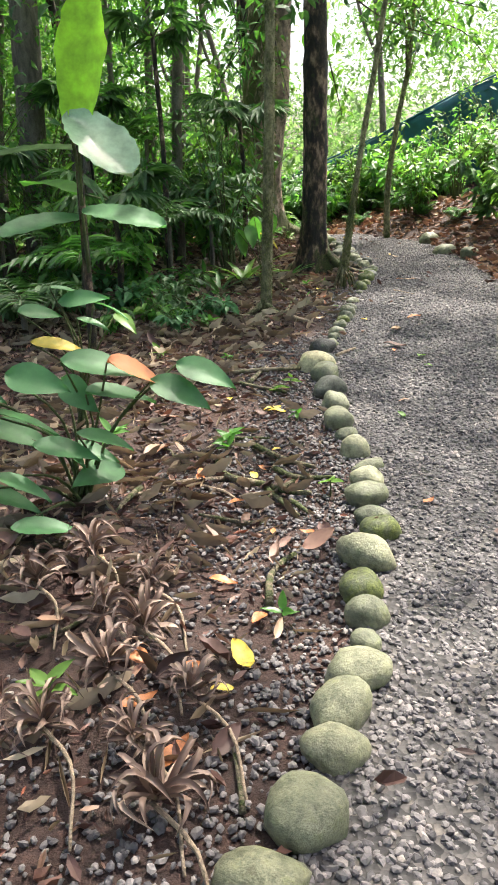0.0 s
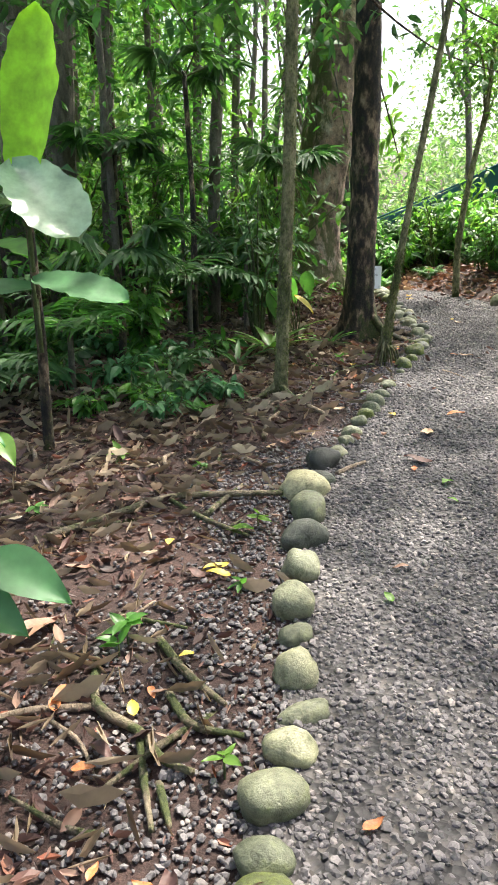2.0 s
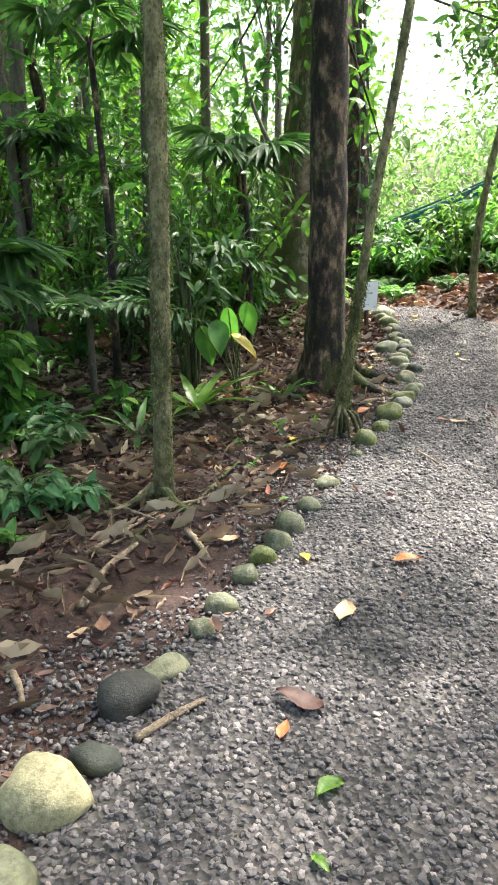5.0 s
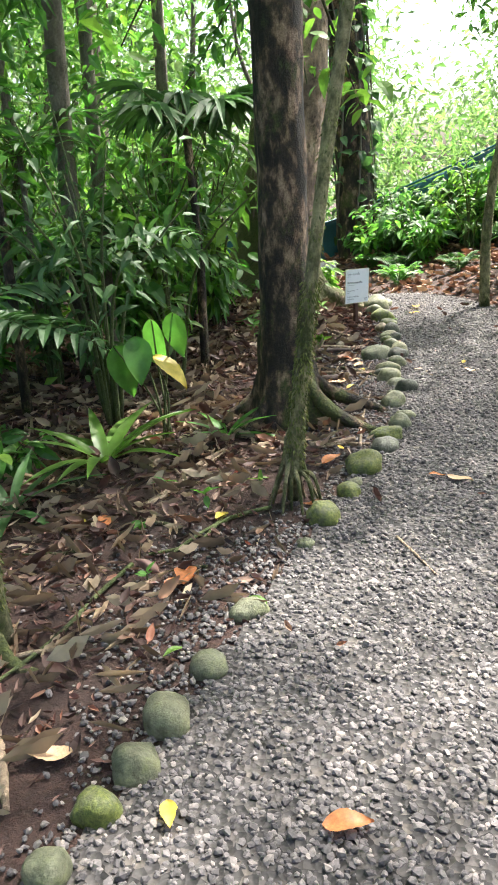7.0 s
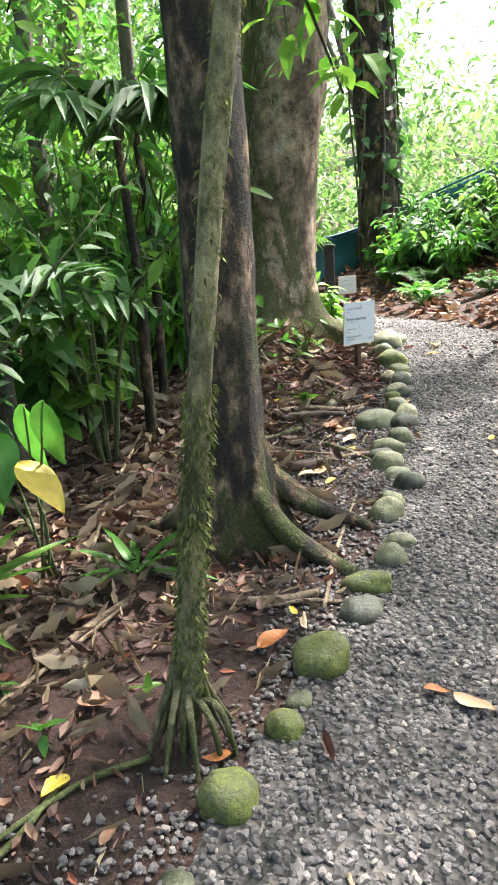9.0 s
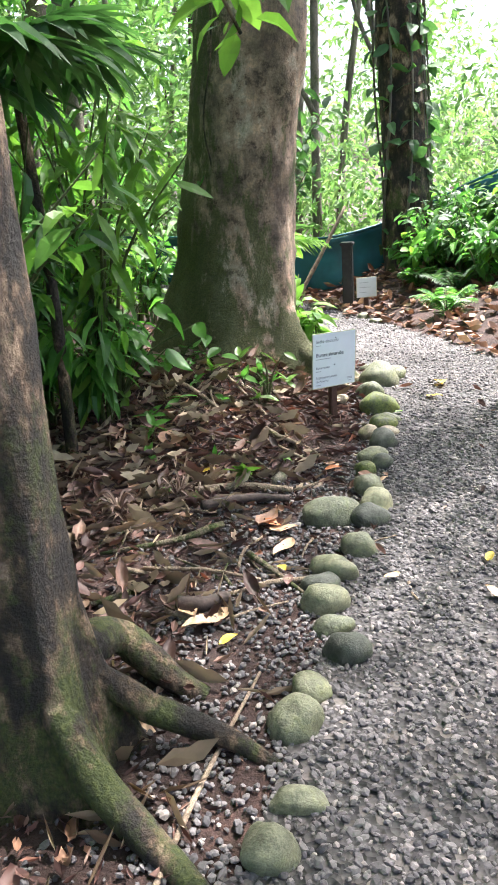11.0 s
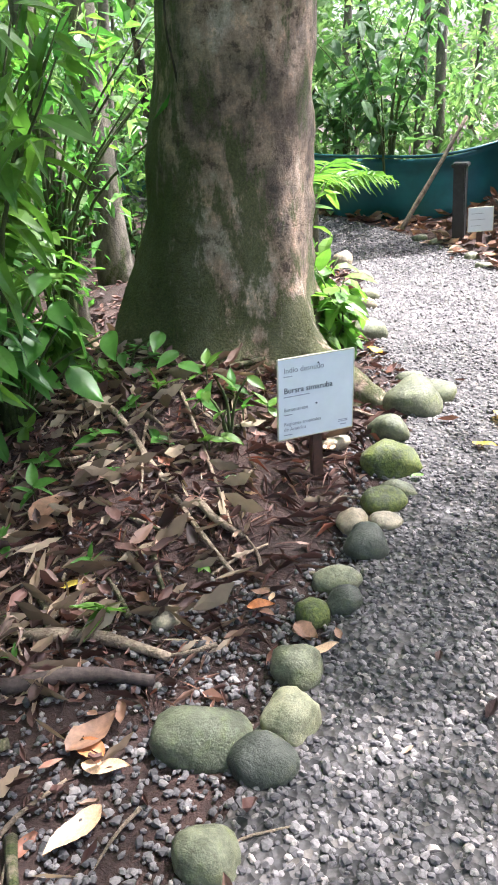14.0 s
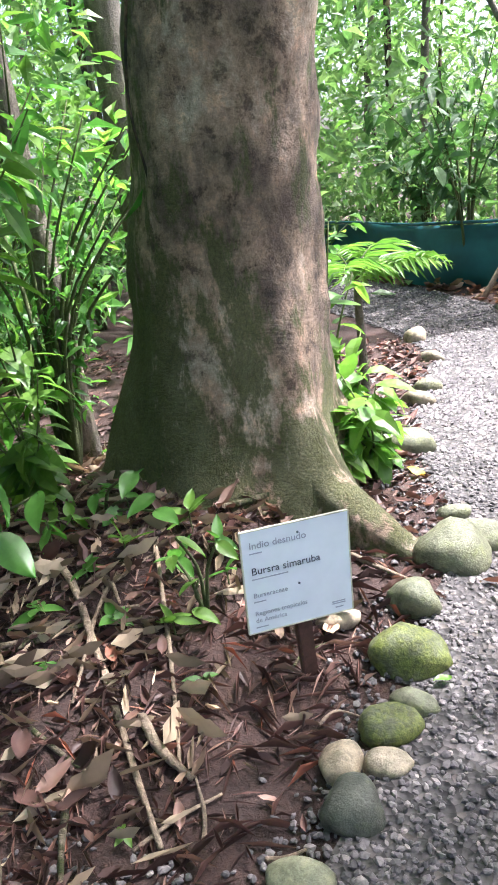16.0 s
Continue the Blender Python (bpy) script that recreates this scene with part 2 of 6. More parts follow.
def patchy_bark():
    """Smooth flaking bark: pinkish and grey plates, knots, moss thick at the foot and up the shaded flank."""
    m, nt, b = material("pinkish_flaking_bark")
    n1, n2, n3 = noise_of(nt, 2.6, 8, 0.68, (1, 1, 0.55)), noise_of(nt, 11, 7, 0.75), noise_of(nt, 80, 5, 0.75)
    c = ramp(nt, n1, [(0.4, (0.15, 0.105, 0.08)), (0.46, (0.29, 0.21, 0.155)), (0.52, (0.46, 0.32, 0.235)), (0.6, (0.6, 0.5, 0.4))])
    c = mixed(nt, 1.0, c, ramp(nt, n2, [(0.38, (0.28, 0.26, 0.24)), (0.45, (0.8, 0.78, 0.74)), (0.54, (1.0, 1.0, 1.0)), (0.62, (1.4, 1.3, 1.2))]), "MULTIPLY")
    c = mixed(nt, 1.0, c, ramp(nt, n3, [(0.3, (0.7, 0.7, 0.68)), (0.7, (1.2, 1.2, 1.2))]), "MULTIPLY")
    tc = nt.nodes.new("ShaderNodeTexCoord")
    sep = nt.nodes.new("ShaderNodeSeparateXYZ")
    nt.links.new(tc.outputs["Object"], sep.inputs[0])
    h = node(nt, "ShaderNodeMapRange")
    for i, v in enumerate((0.1, 1.7, 0.13, 0.0)):
        h.inputs[i + 1].default_value = v
    nt.links.new(sep.outputs[2], h.inputs[0])
    dot = nt.nodes.new("ShaderNodeVectorMath")
    dot.operation = "DOT_PRODUCT"
    dot.inputs[1].default_value = (-0.86, -0.5, 0.16)
    nt.links.new(tc.outputs["Object"], dot.inputs[0])
    flank = node(nt, "ShaderNodeMapRange")
    for i, v in enumerate((0.22, 0.45, 0.0, 0.13)):
        flank.inputs[i + 1].default_value = v
    nt.links.new(dot.outputs["Value"], flank.inputs[0])
    src = noise_of(nt, 4.5, 9, 0.74, (1.2, 1.2, 0.5))
    for extra in (h.outputs[0], flank.outputs[0]):
        add = node(nt, "ShaderNodeMath")
        nt.links.new(src, add.inputs[0])
        nt.links.new(extra, add.inputs[1])
        src = add.outputs[0]
    mask = ramp(nt, src, [(0.56, (0, 0, 0)), (0.63, (0.9, 0.9, 0.9))])
    c = mixed(nt, mask, c, ramp(nt, n3, [(0.3, (0.035, 0.045, 0.011)), (0.7, (0.13, 0.145, 0.04))]))
    nt.links.new(c, b.inputs["Base Color"])
    b.inputs["Roughness"].default_value = 0.8
    hh = node(nt, "ShaderNodeMath")
    nt.links.new(n2, hh.inputs[0])
    nt.links.new(n3, hh.inputs[1])
    bump(nt, b, hh.outputs[0], 1.0, 0.03)
    return m


BARK_PINK = patchy_bark()


def plain(name, col, rough, scale=30, vary=0.25, rel=0.15):
    m, nt, b = material(name)
    n = noise_of(nt, scale, 5)
    nt.links.new(ramp(nt, n, [(0.3, tuple(v * (1 - vary) for v in col)), (0.7, tuple(v * (1 + vary) for v in col))]), b.inputs["Base Color"])
    b.inputs["Roughness"].default_value = rough
    bump(nt, b, n, rel, 0.005)
    return m


SOIL = soil_material()
GRAVEL_SHADED = gravel_material("gravel_bed_shaded", False)
GRAVEL = gravel_material("gravel_stone", True)
TARP = plain("teal_tarp", (0.015, 0.095, 0.115), 0.45, 4, 0.3, 0.5)
SIGN_WHITE = plain("sign_face", (0.72, 0.76, 0.8), 0.35, 12, 0.04, 0.03)
SIGN_EDGE = plain("sign_edge", (0.6, 0.58, 0.45), 0.5, 30)
INK = plain("sign_ink", (0.05, 0.06, 0.075), 0.5)
INK_PALE = plain("sign_pale_ink", (0.3, 0.32, 0.36), 0.5)
POST_WOOD = plain("stained_post_wood", (0.075, 0.035, 0.025), 0.6, 40, 0.4, 0.5)
ROTTEN = plain("rotting_dark_wood", (0.055, 0.038, 0.032), 0.85, 60, 0.5, 0.6)
MOSS_TUFT = leaf_material("moss_tuft", [(0.0, (0.06, 0.08, 0.02)), (0.6, (0.14, 0.16, 0.04)), (1.0, (0.26, 0.25, 0.1))], 0.2, 0.8, 1.0)
STRAW = leaf_material("straw_shred", [(0.0, (0.14, 0.095, 0.065)), (0.6, (0.32, 0.24, 0.17)), (1.0, (0.48, 0.39, 0.29))], 0.1, 0.6, 1.0, (1.15, 0.95, 0.75))
POST_DARK = plain("dark_post_wood", (0.018, 0.017, 0.018), 0.6, 30, 0.4, 0.4)


# ---- mesh helpers ----
def mesh_np(name, V, F, mat, smooth=False):
    me = bpy.data.meshes.new(name)
    V, F = np.asarray(V, np.float32), np.asarray(F, np.int32)
    k = F.shape[1]
    me.vertices.add(len(V))
    me.vertices.foreach_set("co", V.ravel())
    me.loops.add(F.size)
    me.loops.foreach_set("vertex_index", F.ravel())
    me.polygons.add(len(F))
    me.polygons.foreach_set("loop_start", np.arange(0, F.size, k, dtype=np.int32))
    me.polygons.foreach_set("loop_total", np.full(len(F), k, np.int32))
    me.polygons.foreach_set("use_smooth", np.full(len(F), smooth, bool))
    me.update(calc_edges=True)
    me.materials.append(mat)
    return me


def thing(name, x, y, z, label, category, group="", kind="", rz=0.0):
    e = new(name)
    e.matrix_basis = pose(x, y, z, 0, 0, rz)
    e.empty_display_size = 0.1
    return tagged(e, label, category, group, kind)


def part_np(name, V, F, mat, parent, label="", smooth=False):
    ob = new(name, mesh_np(name, V, F, mat, smooth))
    ob.parent = parent
    return tagged(ob, label)


def part(name, bm, mat, parent, label="", smooth=False):
    me = bpy.data.meshes.new(name)
    bm.to_mesh(me)
    bm.free()
    me.materials.append(mat)
    for p in me.polygons:
        p.use_smooth = smooth
    ob = new(name, me)
    ob.parent = parent
    return tagged(ob, label)


def join(parts):
    V, F, n = [], [], 0
    for v, f in parts:
        V.append(np.asarray(v, float))
        F.append(np.asarray(f, int) + n)
        n += len(v)
    return np.vstack(V), np.vstack(F)


def smooth_line(pts, n):
    """Points spaced along a soft curve through pts."""
    P = np.asarray(pts, float)
    d = np.r_[0, np.cumsum(np.linalg.norm(np.diff(P, axis=0), axis=1))]
    tang = np.gradient(P, d, axis=0)
    out = []
    for s in np.linspace(0, d[-1], n):
        i = min(max(np.searchsorted(d, s) - 1, 0), len(P) - 2)
        h = d[i + 1] - d[i]
        u = (s - d[i]) / h
        out.append((2 * u**3 - 3 * u**2 + 1) * P[i] + (u**3 - 2 * u**2 + u) * h * tang[i] + (3 * u**2 - 2 * u**3) * P[i + 1] + (u**3 - u**2) * h * tang[i + 1])
    return np.array(out)


def tube(pts, radii, sides=8, n=0, rough=0.0, seed=0, lobes=0.0):
    """A round limb along pts, its radius going through radii; quads, closed ends as fans of thin quads."""
    rng = np.random.RandomState(seed)
    P = smooth_line(pts, n) if n else np.asarray(pts, float)
    if isinstance(radii[0], tuple):
        R = np.interp(P[:, 2], [q[0] for q in radii], [q[1] for q in radii])
    else:
        R = np.interp(np.linspace(0, 1, len(P)), np.linspace(0, 1, len(radii)), radii)
    T = np.gradient(P, axis=0)
    T /= np.linalg.norm(T, axis=1)[:, None] + 1e-9
    ref = np.array([0.0, 1.0, 0.0]) if abs(T[0][2]) > 0.7 else np.array([0.0, 0.0, 1.0])
    A = np.cross(T, ref)
    A /= np.linalg.norm(A, axis=1)[:, None]
    B = np.cross(T, A)
    a = np.linspace(0, 2 * np.pi, sides, endpoint=False)
    prof = 1 + lobes * (0.6 * np.sin(3 * a + seed) + 0.4 * np.sin(5 * a + 2.1 * seed))
    rad = R[:, None] * prof[None, :] * (1 + rough * rng.randn(len(P), sides))
    V = P[:, None, :] + rad[..., None] * (np.cos(a)[None, :, None] * A[:, None, :] + np.sin(a)[None, :, None] * B[:, None, :])
    V = V.reshape(-1, 3)
    i = np.arange(len(P) - 1)[:, None] * sides
    j = np.arange(sides)[None, :]
    k = (j + 1) % sides
    F = np.stack([i + j, i + k, i + sides + k, i + sides + j], -1).reshape(-1, 4)
    V = np.vstack([V, P[:1], P[-1:]])
    m, jj, kk = len(P) * sides, np.arange(sides), (np.arange(sides) + 1) % sides
    e = (len(P) - 1) * sides
    F = np.vstack([F, np.stack([kk[::2], jj[::2], np.full(len(jj[::2]), m), np.roll(kk, -1)[::2]], -1),
                   np.stack([e + jj[::2], e + kk[::2], e + np.roll(kk, -1)[::2], np.full(len(jj[::2]), m + 1)], -1)])
    return V, F


LEAF = {"simple": (np.array([(0, 0, 0), (-0.5, 0.42, 0.1), (0, 0.45, 0), (0.5, 0.42, 0.1), (0, 1, -0.14)]),
                   np.array([(0, 2, 1), (0, 3, 2), (1, 2, 4), (2, 3, 4)])),
        "blade": (np.array([(0, 0, 0), (-0.38, 0.2, 0.05), (0, 0.2, 0.02), (0.38, 0.2, 0.05), (-0.5, 0.5, 0.04), (0, 0.5, -0.01), (0.5, 0.5, 0.04),
                            (-0.3, 0.8, -0.08), (0, 0.8, -0.1), (0.3, 0.8, -0.08), (0, 1, -0.2)]),
                  np.array([(0, 2, 1), (0, 3, 2), (1, 2, 4), (2, 5, 4), (2, 3, 5), (3, 6, 5), (4, 5, 7), (5, 8, 7), (5, 6, 8), (6, 9, 8), (7, 8, 10), (8, 9, 10)])),
        "curled": (np.array([(0, 0, 0.05), (-0.4, 0.3, 0.17), (0, 0.3, 0.0), (0.42, 0.28, 0.1), (-0.34, 0.7, 0.14), (0, 0.7, 0.02), (0.36, 0.68, 0.22), (0.05, 1, 0.2)]),
                   np.array([(0, 2, 1), (0, 3, 2), (1, 2, 4), (2, 5, 4), (2, 3, 5), (3, 6, 5), (4, 5, 7), (5, 6, 7)]))}

_u, _v = np.linspace(0, 1, 7), np.linspace(-1, 1, 5)
LEAF["dry"] = (np.array([(v * 0.5 * math.sin(math.pi * (0.03 + 0.95 * u) ** 0.8) ** 0.8, u, 0.13 * v * v * (1 - 0.5 * u) + 0.16 * u * u + 0.035 * math.sin(9 * u + 3 * v)) for u in _u for v in _v]),
               np.array([t for i in range(6) for j in range(4) for t in ((i * 5 + j, i * 5 + j + 1, i * 5 + j + 6), (i * 5 + j, i * 5 + j + 6, i * 5 + j + 5))]))

LEAF["strip"] = (np.array([(v * 0.25 * math.sin(math.pi * (0.04 + 0.92 * u) ** 0.7), u * (1 - 0.3 * u * u), 0.3 * math.sin(2.9 * u) + 0.03 * v * v) for u in _u for v in _v]), LEAF["dry"][1])


def leaves(pos, way, size, ratio, kind="simple", rng=None, tilt=0.5):
    """Leaf blades at pos, pointing along way, size long and ratio * size wide."""
    rng = rng or np.random.RandomState(1)
    pos, way = np.asarray(pos, float), np.asarray(way, float)
    n = len(pos)
    size = np.broadcast_to(size, n)
    way = way / (np.linalg.norm(way, axis=1)[:, None] + 1e-9)
    up = np.array([0, 0, 1.0]) + tilt * rng.randn(n, 3)
    side = np.cross(way, up)
    side /= np.linalg.norm(side, axis=1)[:, None] + 1e-9
    nor = np.cross(side, way)
    t, f = LEAF[kind]
    wr = ratio * rng.uniform(0.8, 1.2, n)
    bend = rng.uniform(0.3, 2.0, n)
    V = pos[:, None] + size[:, None, None] * ((t[None, :, 0:1] * wr[:, None, None]) * side[:, None] + t[None, :, 1:2] * way[:, None] + t[None, :, 2:3] * bend[:, None, None] * nor[:, None])
    F = f[None] + (np.arange(n) * len(t))[:, None, None]
    return V.reshape(-1, 3), F.reshape(-1, 3)


# ---- plan ----
LEFT_EDGE = [(-0.6, -6), (-0.12, 0.6), (0.05, 1.2), (0.28, 2.0), (0.4, 3.0), (0.4, 4.2), (0.45, 5.2), (0.6, 5.7), (0.76, 6.4), (1.02, 7.6), (1.18, 8.4), (1.35, 9.2), (1.33, 10.6),
             (1.34, 11.2), (1.28, 12.0), (1.18, 12.5), (1.12, 13.1), (0.68, 13.8), (0.35, 14.3), (0.05, 14.9), (-0.3, 15.2), (-1.2, 16.0), (-3.0, 17.2), (-9.0, 20.5)]
RIGHT_EDGE = [(2.9, -6), (2.6, 0), (2.4, 5.0), (2.5, 8.0), (2.65, 10.0), (2.62, 12.0), (2.2, 13.2), (1.33, 14.6), (0.88, 15.3), (0.0, 16.3), (-1.0, 17.2), (-3.0, 18.6), (-9.0, 22.0)]


def inside(poly, X, Y):
    res = np.zeros(np.shape(X), bool)
    for (x0, y0), (x1, y1) in zip(poly, poly[1:] + poly[:1]):
        hitc = ((y0 > Y) != (y1 > Y)) & (X < (x1 - x0) * (Y - y0) / (y1 - y0 + 1e-12) + x0)
        res ^= hitc
    return res


def dist_line(line, X, Y):
    best = np.full(np.shape(X), 1e9)
    for (x0, y0), (x1, y1) in zip(line, line[1:]):
        dx, dy = x1 - x0, y1 - y0
        u = np.clip(((X - x0) * dx + (Y - y0) * dy) / (dx * dx + dy * dy), 0, 1)
        best = np.minimum(best, np.hypot(X - x0 - u * dx, Y - y0 - u * dy))
    return best


PATH = LEFT_EDGE + RIGHT_EDGE[::-1]
BANK = RIGHT_EDGE + [(-9, 60), (60, 60), (60, -6)]


def ground_z(X, Y):
    X, Y = np.asarray(X, float), np.asarray(Y, float)
    d = np.where(inside(BANK, X, Y), dist_line(RIGHT_EDGE, X, Y), 0)
    ahead = np.clip((Y - 6) / 6, 0.15, 1)
    z = ahead * 1.1 * (1 - np.exp(-d / 2.6)) * np.clip((X + 0.4) / 1.7, 0, 1)
    z = z + 0.24 * np.exp(-((X - 0.0) ** 2 / 0.55 + (Y - 12.6) ** 2 / 0.9))
    dl = np.where(inside(PATH, X, Y) | (d > 0), 0, dist_line(LEFT_EDGE, X, Y))
    z = z - 0.05 * np.clip(dl / 0.8, 0, 1) * np.clip((7 - Y) / 3, 0, 1)
    z = z + np.clip(dl / 0.5, 0, 1) * (0.02 * np.sin(3.1 * X + 1.7 * Y) + 0.015 * np.sin(7.3 * X - 5.1 * Y + 1))
    return z


def zat(x, y):
    return float(ground_z(np.array([x]), np.array([y]))[0])


def grid_sheet(name, xs, ys, mat, keep=None, lift=0.0):
    X, Y = np.meshgrid(xs, ys)
    Z = ground_z(X, Y) + lift
    V = np.stack([X, Y, Z], -1).reshape(-1, 3)
    w = len(xs)
    i, j = np.meshgrid(np.arange(len(ys) - 1), np.arange(w - 1), indexing="ij")
    F = np.stack([i * w + j, i * w + j + 1, (i + 1) * w + j + 1, (i + 1) * w + j], -1).reshape(-1, 4)
    if keep is not None:
        c = V[F].mean(1)
        F = F[keep(c[:, 0], c[:, 1])]
    return new(name, mesh_np(name, V, F, mat, True))


def spread(lo, hi, step):
    return np.arange(lo, hi + 1e-6, step)


xs = np.r_[-900, -200, -60, -25, -14, spread(-9, 9, 0.09), 14, 25, 60, 200, 900]
ys = np.r_[-900, -200, -60, -20, -8, spread(-3, 22, 0.09), 26, 32, 45, 80, 200, 900]
tagged(grid_sheet("ground", xs, ys, SOIL), "dark reddish-brown forest soil strewn with litter", "ground", kind="structure")
tagged(grid_sheet("path", spread(-9, 3.2, 0.05), spread(-6, 21, 0.05), GRAVEL_SHADED, lambda x, y: inside(PATH, x, y), 0.008),
       "grey gravel footpath edged with stones", "path", kind="structure")

# ---- gravel ----
def gravel(name, n_per, area, prob, seed, lo, hi, label, far=False):
    rng = np.random.RandomState(seed)
    x0, x1, y0, y1 = area
    n = int(n_per * (x1 - x0) * (y1 - y0))
    X, Y = rng.uniform(x0, x1, n), rng.uniform(y0, y1, n)
    k = rng.rand(n) < prob(X, Y)
    X, Y = X[k], Y[k]
    n = len(X)
    p = (1 + 5 ** 0.5) / 2
    t = np.array([(-1, p, 0), (1, p, 0), (-1, -p, 0), (1, -p, 0), (0, -1, p), (0, 1, p), (0, -1, -p), (0, 1, -p), (p, 0, -1), (p, 0, 1), (-p, 0, -1), (-p, 0, 1)]) / 1.9
    f = np.array([(0, 11, 5), (0, 5, 1), (0, 1, 7), (0, 7, 10), (0, 10, 11), (1, 5, 9), (5, 11, 4), (11, 10, 2), (10, 7, 6), (7, 1, 8),
                  (3, 9, 4), (3, 4, 2), (3, 2, 6), (3, 6, 8), (3, 8, 9), (4, 9, 5), (2, 4, 11), (6, 2, 10), (8, 6, 7), (9, 8, 1)])
    s = rng.uniform(lo, hi, n) * rng.choice([0.7, 1.0, 1.0, 1.25], n)
    sc = np.stack([s, s * rng.uniform(0.6, 0.95, n), s * rng.uniform(0.4, 0.75, n)], -1)
    q = t[None] * (1 + 0.17 * rng.randn(n, 12, 1)) * sc[:, None]
    a, b = rng.uniform(0, 6.28, n)[:, None], (0.4 * rng.randn(n))[:, None]
    x, z = q[..., 0] * np.cos(b) - q[..., 2] * np.sin(b), q[..., 0] * np.sin(b) + q[..., 2] * np.cos(b)
    y = q[..., 1]
    V = np.stack([x * np.cos(a) - y * np.sin(a) + X[:, None], x * np.sin(a) + y * np.cos(a) + Y[:, None], z + (ground_z(X, Y) + 0.006 + rng.uniform(-0.1, 0.9, n) * sc[:, 2])[:, None]], -1)
    F = f[None] + (np.arange(n) * 12)[:, None, None]
    return tagged(new(name, mesh_np(name, V.reshape(-1, 3), F.reshape(-1, 3), GRAVEL)), label, "gravel", kind="stuff")


gravel("path_gravel", 3900, (-0.3, 2.8, 0.4, 14.5), lambda x, y: inside(PATH, x, y) * np.where(y > 12, 0.7, 1.0), 3, 0.007, 0.0132, "loose angular grey gravel on the footpath")
gravel("path_gravel_beyond", 1900, (-4, 2.6, 14.2, 18.5), lambda x, y: inside(PATH, x, y) * 1.0, 5, 0.009, 0.015, "loose pale gravel where the footpath bends")


def spill(x, y):
    d = dist_line(LEFT_EDGE, x, y)
    off = ~inside(PATH, x, y) & (x < 1.6) & (y < 13)
    w = np.where(y < 5, 0.6, np.where(y < 9, 0.3, 0.35)) + 0.2 * np.sin(2.7 * y + 1.3 * x)
    w = np.where((y > 9.8) & (y < 11.5), 0.62, np.where(y >= 11.5, 0.14, w))
    return off * np.exp(-(d / np.maximum(w, 0.12)) ** 2) * 0.9


gravel("spilt_gravel", 2900, (-1.6, 1.5, 0.4, 12.6), spill, 7, 0.0065, 0.0125, "grey gravel scattered over soil outside the edging stones")
gravel("bend_spilt_gravel", 1500, (-0.6, 1.2, 12.8, 14.8), lambda x, y: ~inside(PATH, x, y) * np.exp(-(dist_line(LEFT_EDGE, x, y) / 0.3) ** 2), 8, 0.0065, 0.0125, "grey gravel spilt among stones at the bend")
STONES_NEAR = [
    (-0.03, 1.07, 0.17, 0.09, 0.06, "g"),
    (0.07, 1.21, 0.15, 0.13, 0.08, "p"),
    (0.14, 1.39, 0.13, 0.10, 0.06, "p"),
    (0.17, 1.52, 0.15, 0.11, 0.07, "p"),
    (0.23, 1.66, 0.16, 0.11, 0.07, "p"),
    (0.27, 1.80, 0.08, 0.07, 0.05, "g"),
    (0.30, 1.93, 0.11, 0.09, 0.06, "g"),
    (0.29, 2.07, 0.12, 0.11, 0.07, "m"),
    (0.34, 2.29, 0.13, 0.16, 0.08, "p"),
    (0.42, 2.47, 0.13, 0.10, 0.06, "m"),
    (0.40, 2.58, 0.11, 0.08, 0.05, "g"),
    (0.41, 2.76, 0.15, 0.11, 0.07, "g"),
    (0.44, 2.94, 0.12, 0.10, 0.06, "p"),
    (0.47, 3.10, 0.13, 0.07, 0.04, "p"),
    (0.43, 3.28, 0.13, 0.11, 0.07, "p"),
    (0.42, 3.49, 0.11, 0.08, 0.05, "g"),
]
STONES_MIDDLE = [
    (0.40, 3.68, 0.15, 0.13, 0.08, "p"),
    (0.41, 3.96, 0.14, 0.13, 0.08, "p"),
    (0.41, 4.24, 0.19, 0.13, 0.08, "d"),
    (0.41, 4.53, 0.15, 0.16, 0.09, "g"),
    (0.38, 4.83, 0.21, 0.15, 0.09, "y"),
    (0.46, 4.98, 0.12, 0.08, 0.05, "d"),
    (0.46, 5.25, 0.18, 0.13, 0.08, "b"),
    (0.48, 5.33, 0.11, 0.07, 0.04, "p"),
    (0.53, 5.42, 0.14, 0.08, 0.05, "p"),
    (0.59, 5.68, 0.09, 0.07, 0.04, "g"),
    (0.62, 5.84, 0.11, 0.08, 0.05, "g"),
    (0.67, 6.07, 0.10, 0.08, 0.05, "g"),
    (0.71, 6.25, 0.11, 0.08, 0.05, "m"),
    (0.76, 6.40, 0.11, 0.10, 0.06, "g"),
    (0.79, 6.58, 0.12, 0.11, 0.07, "g"),
    (0.84, 6.83, 0.11, 0.09, 0.05, "g"),
    (0.91, 7.15, 0.13, 0.08, 0.05, "g"),
    (1.04, 7.66, 0.07, 0.05, 0.03, "g"),
    (1.09, 7.90, 0.13, 0.11, 0.07, "m"),
]
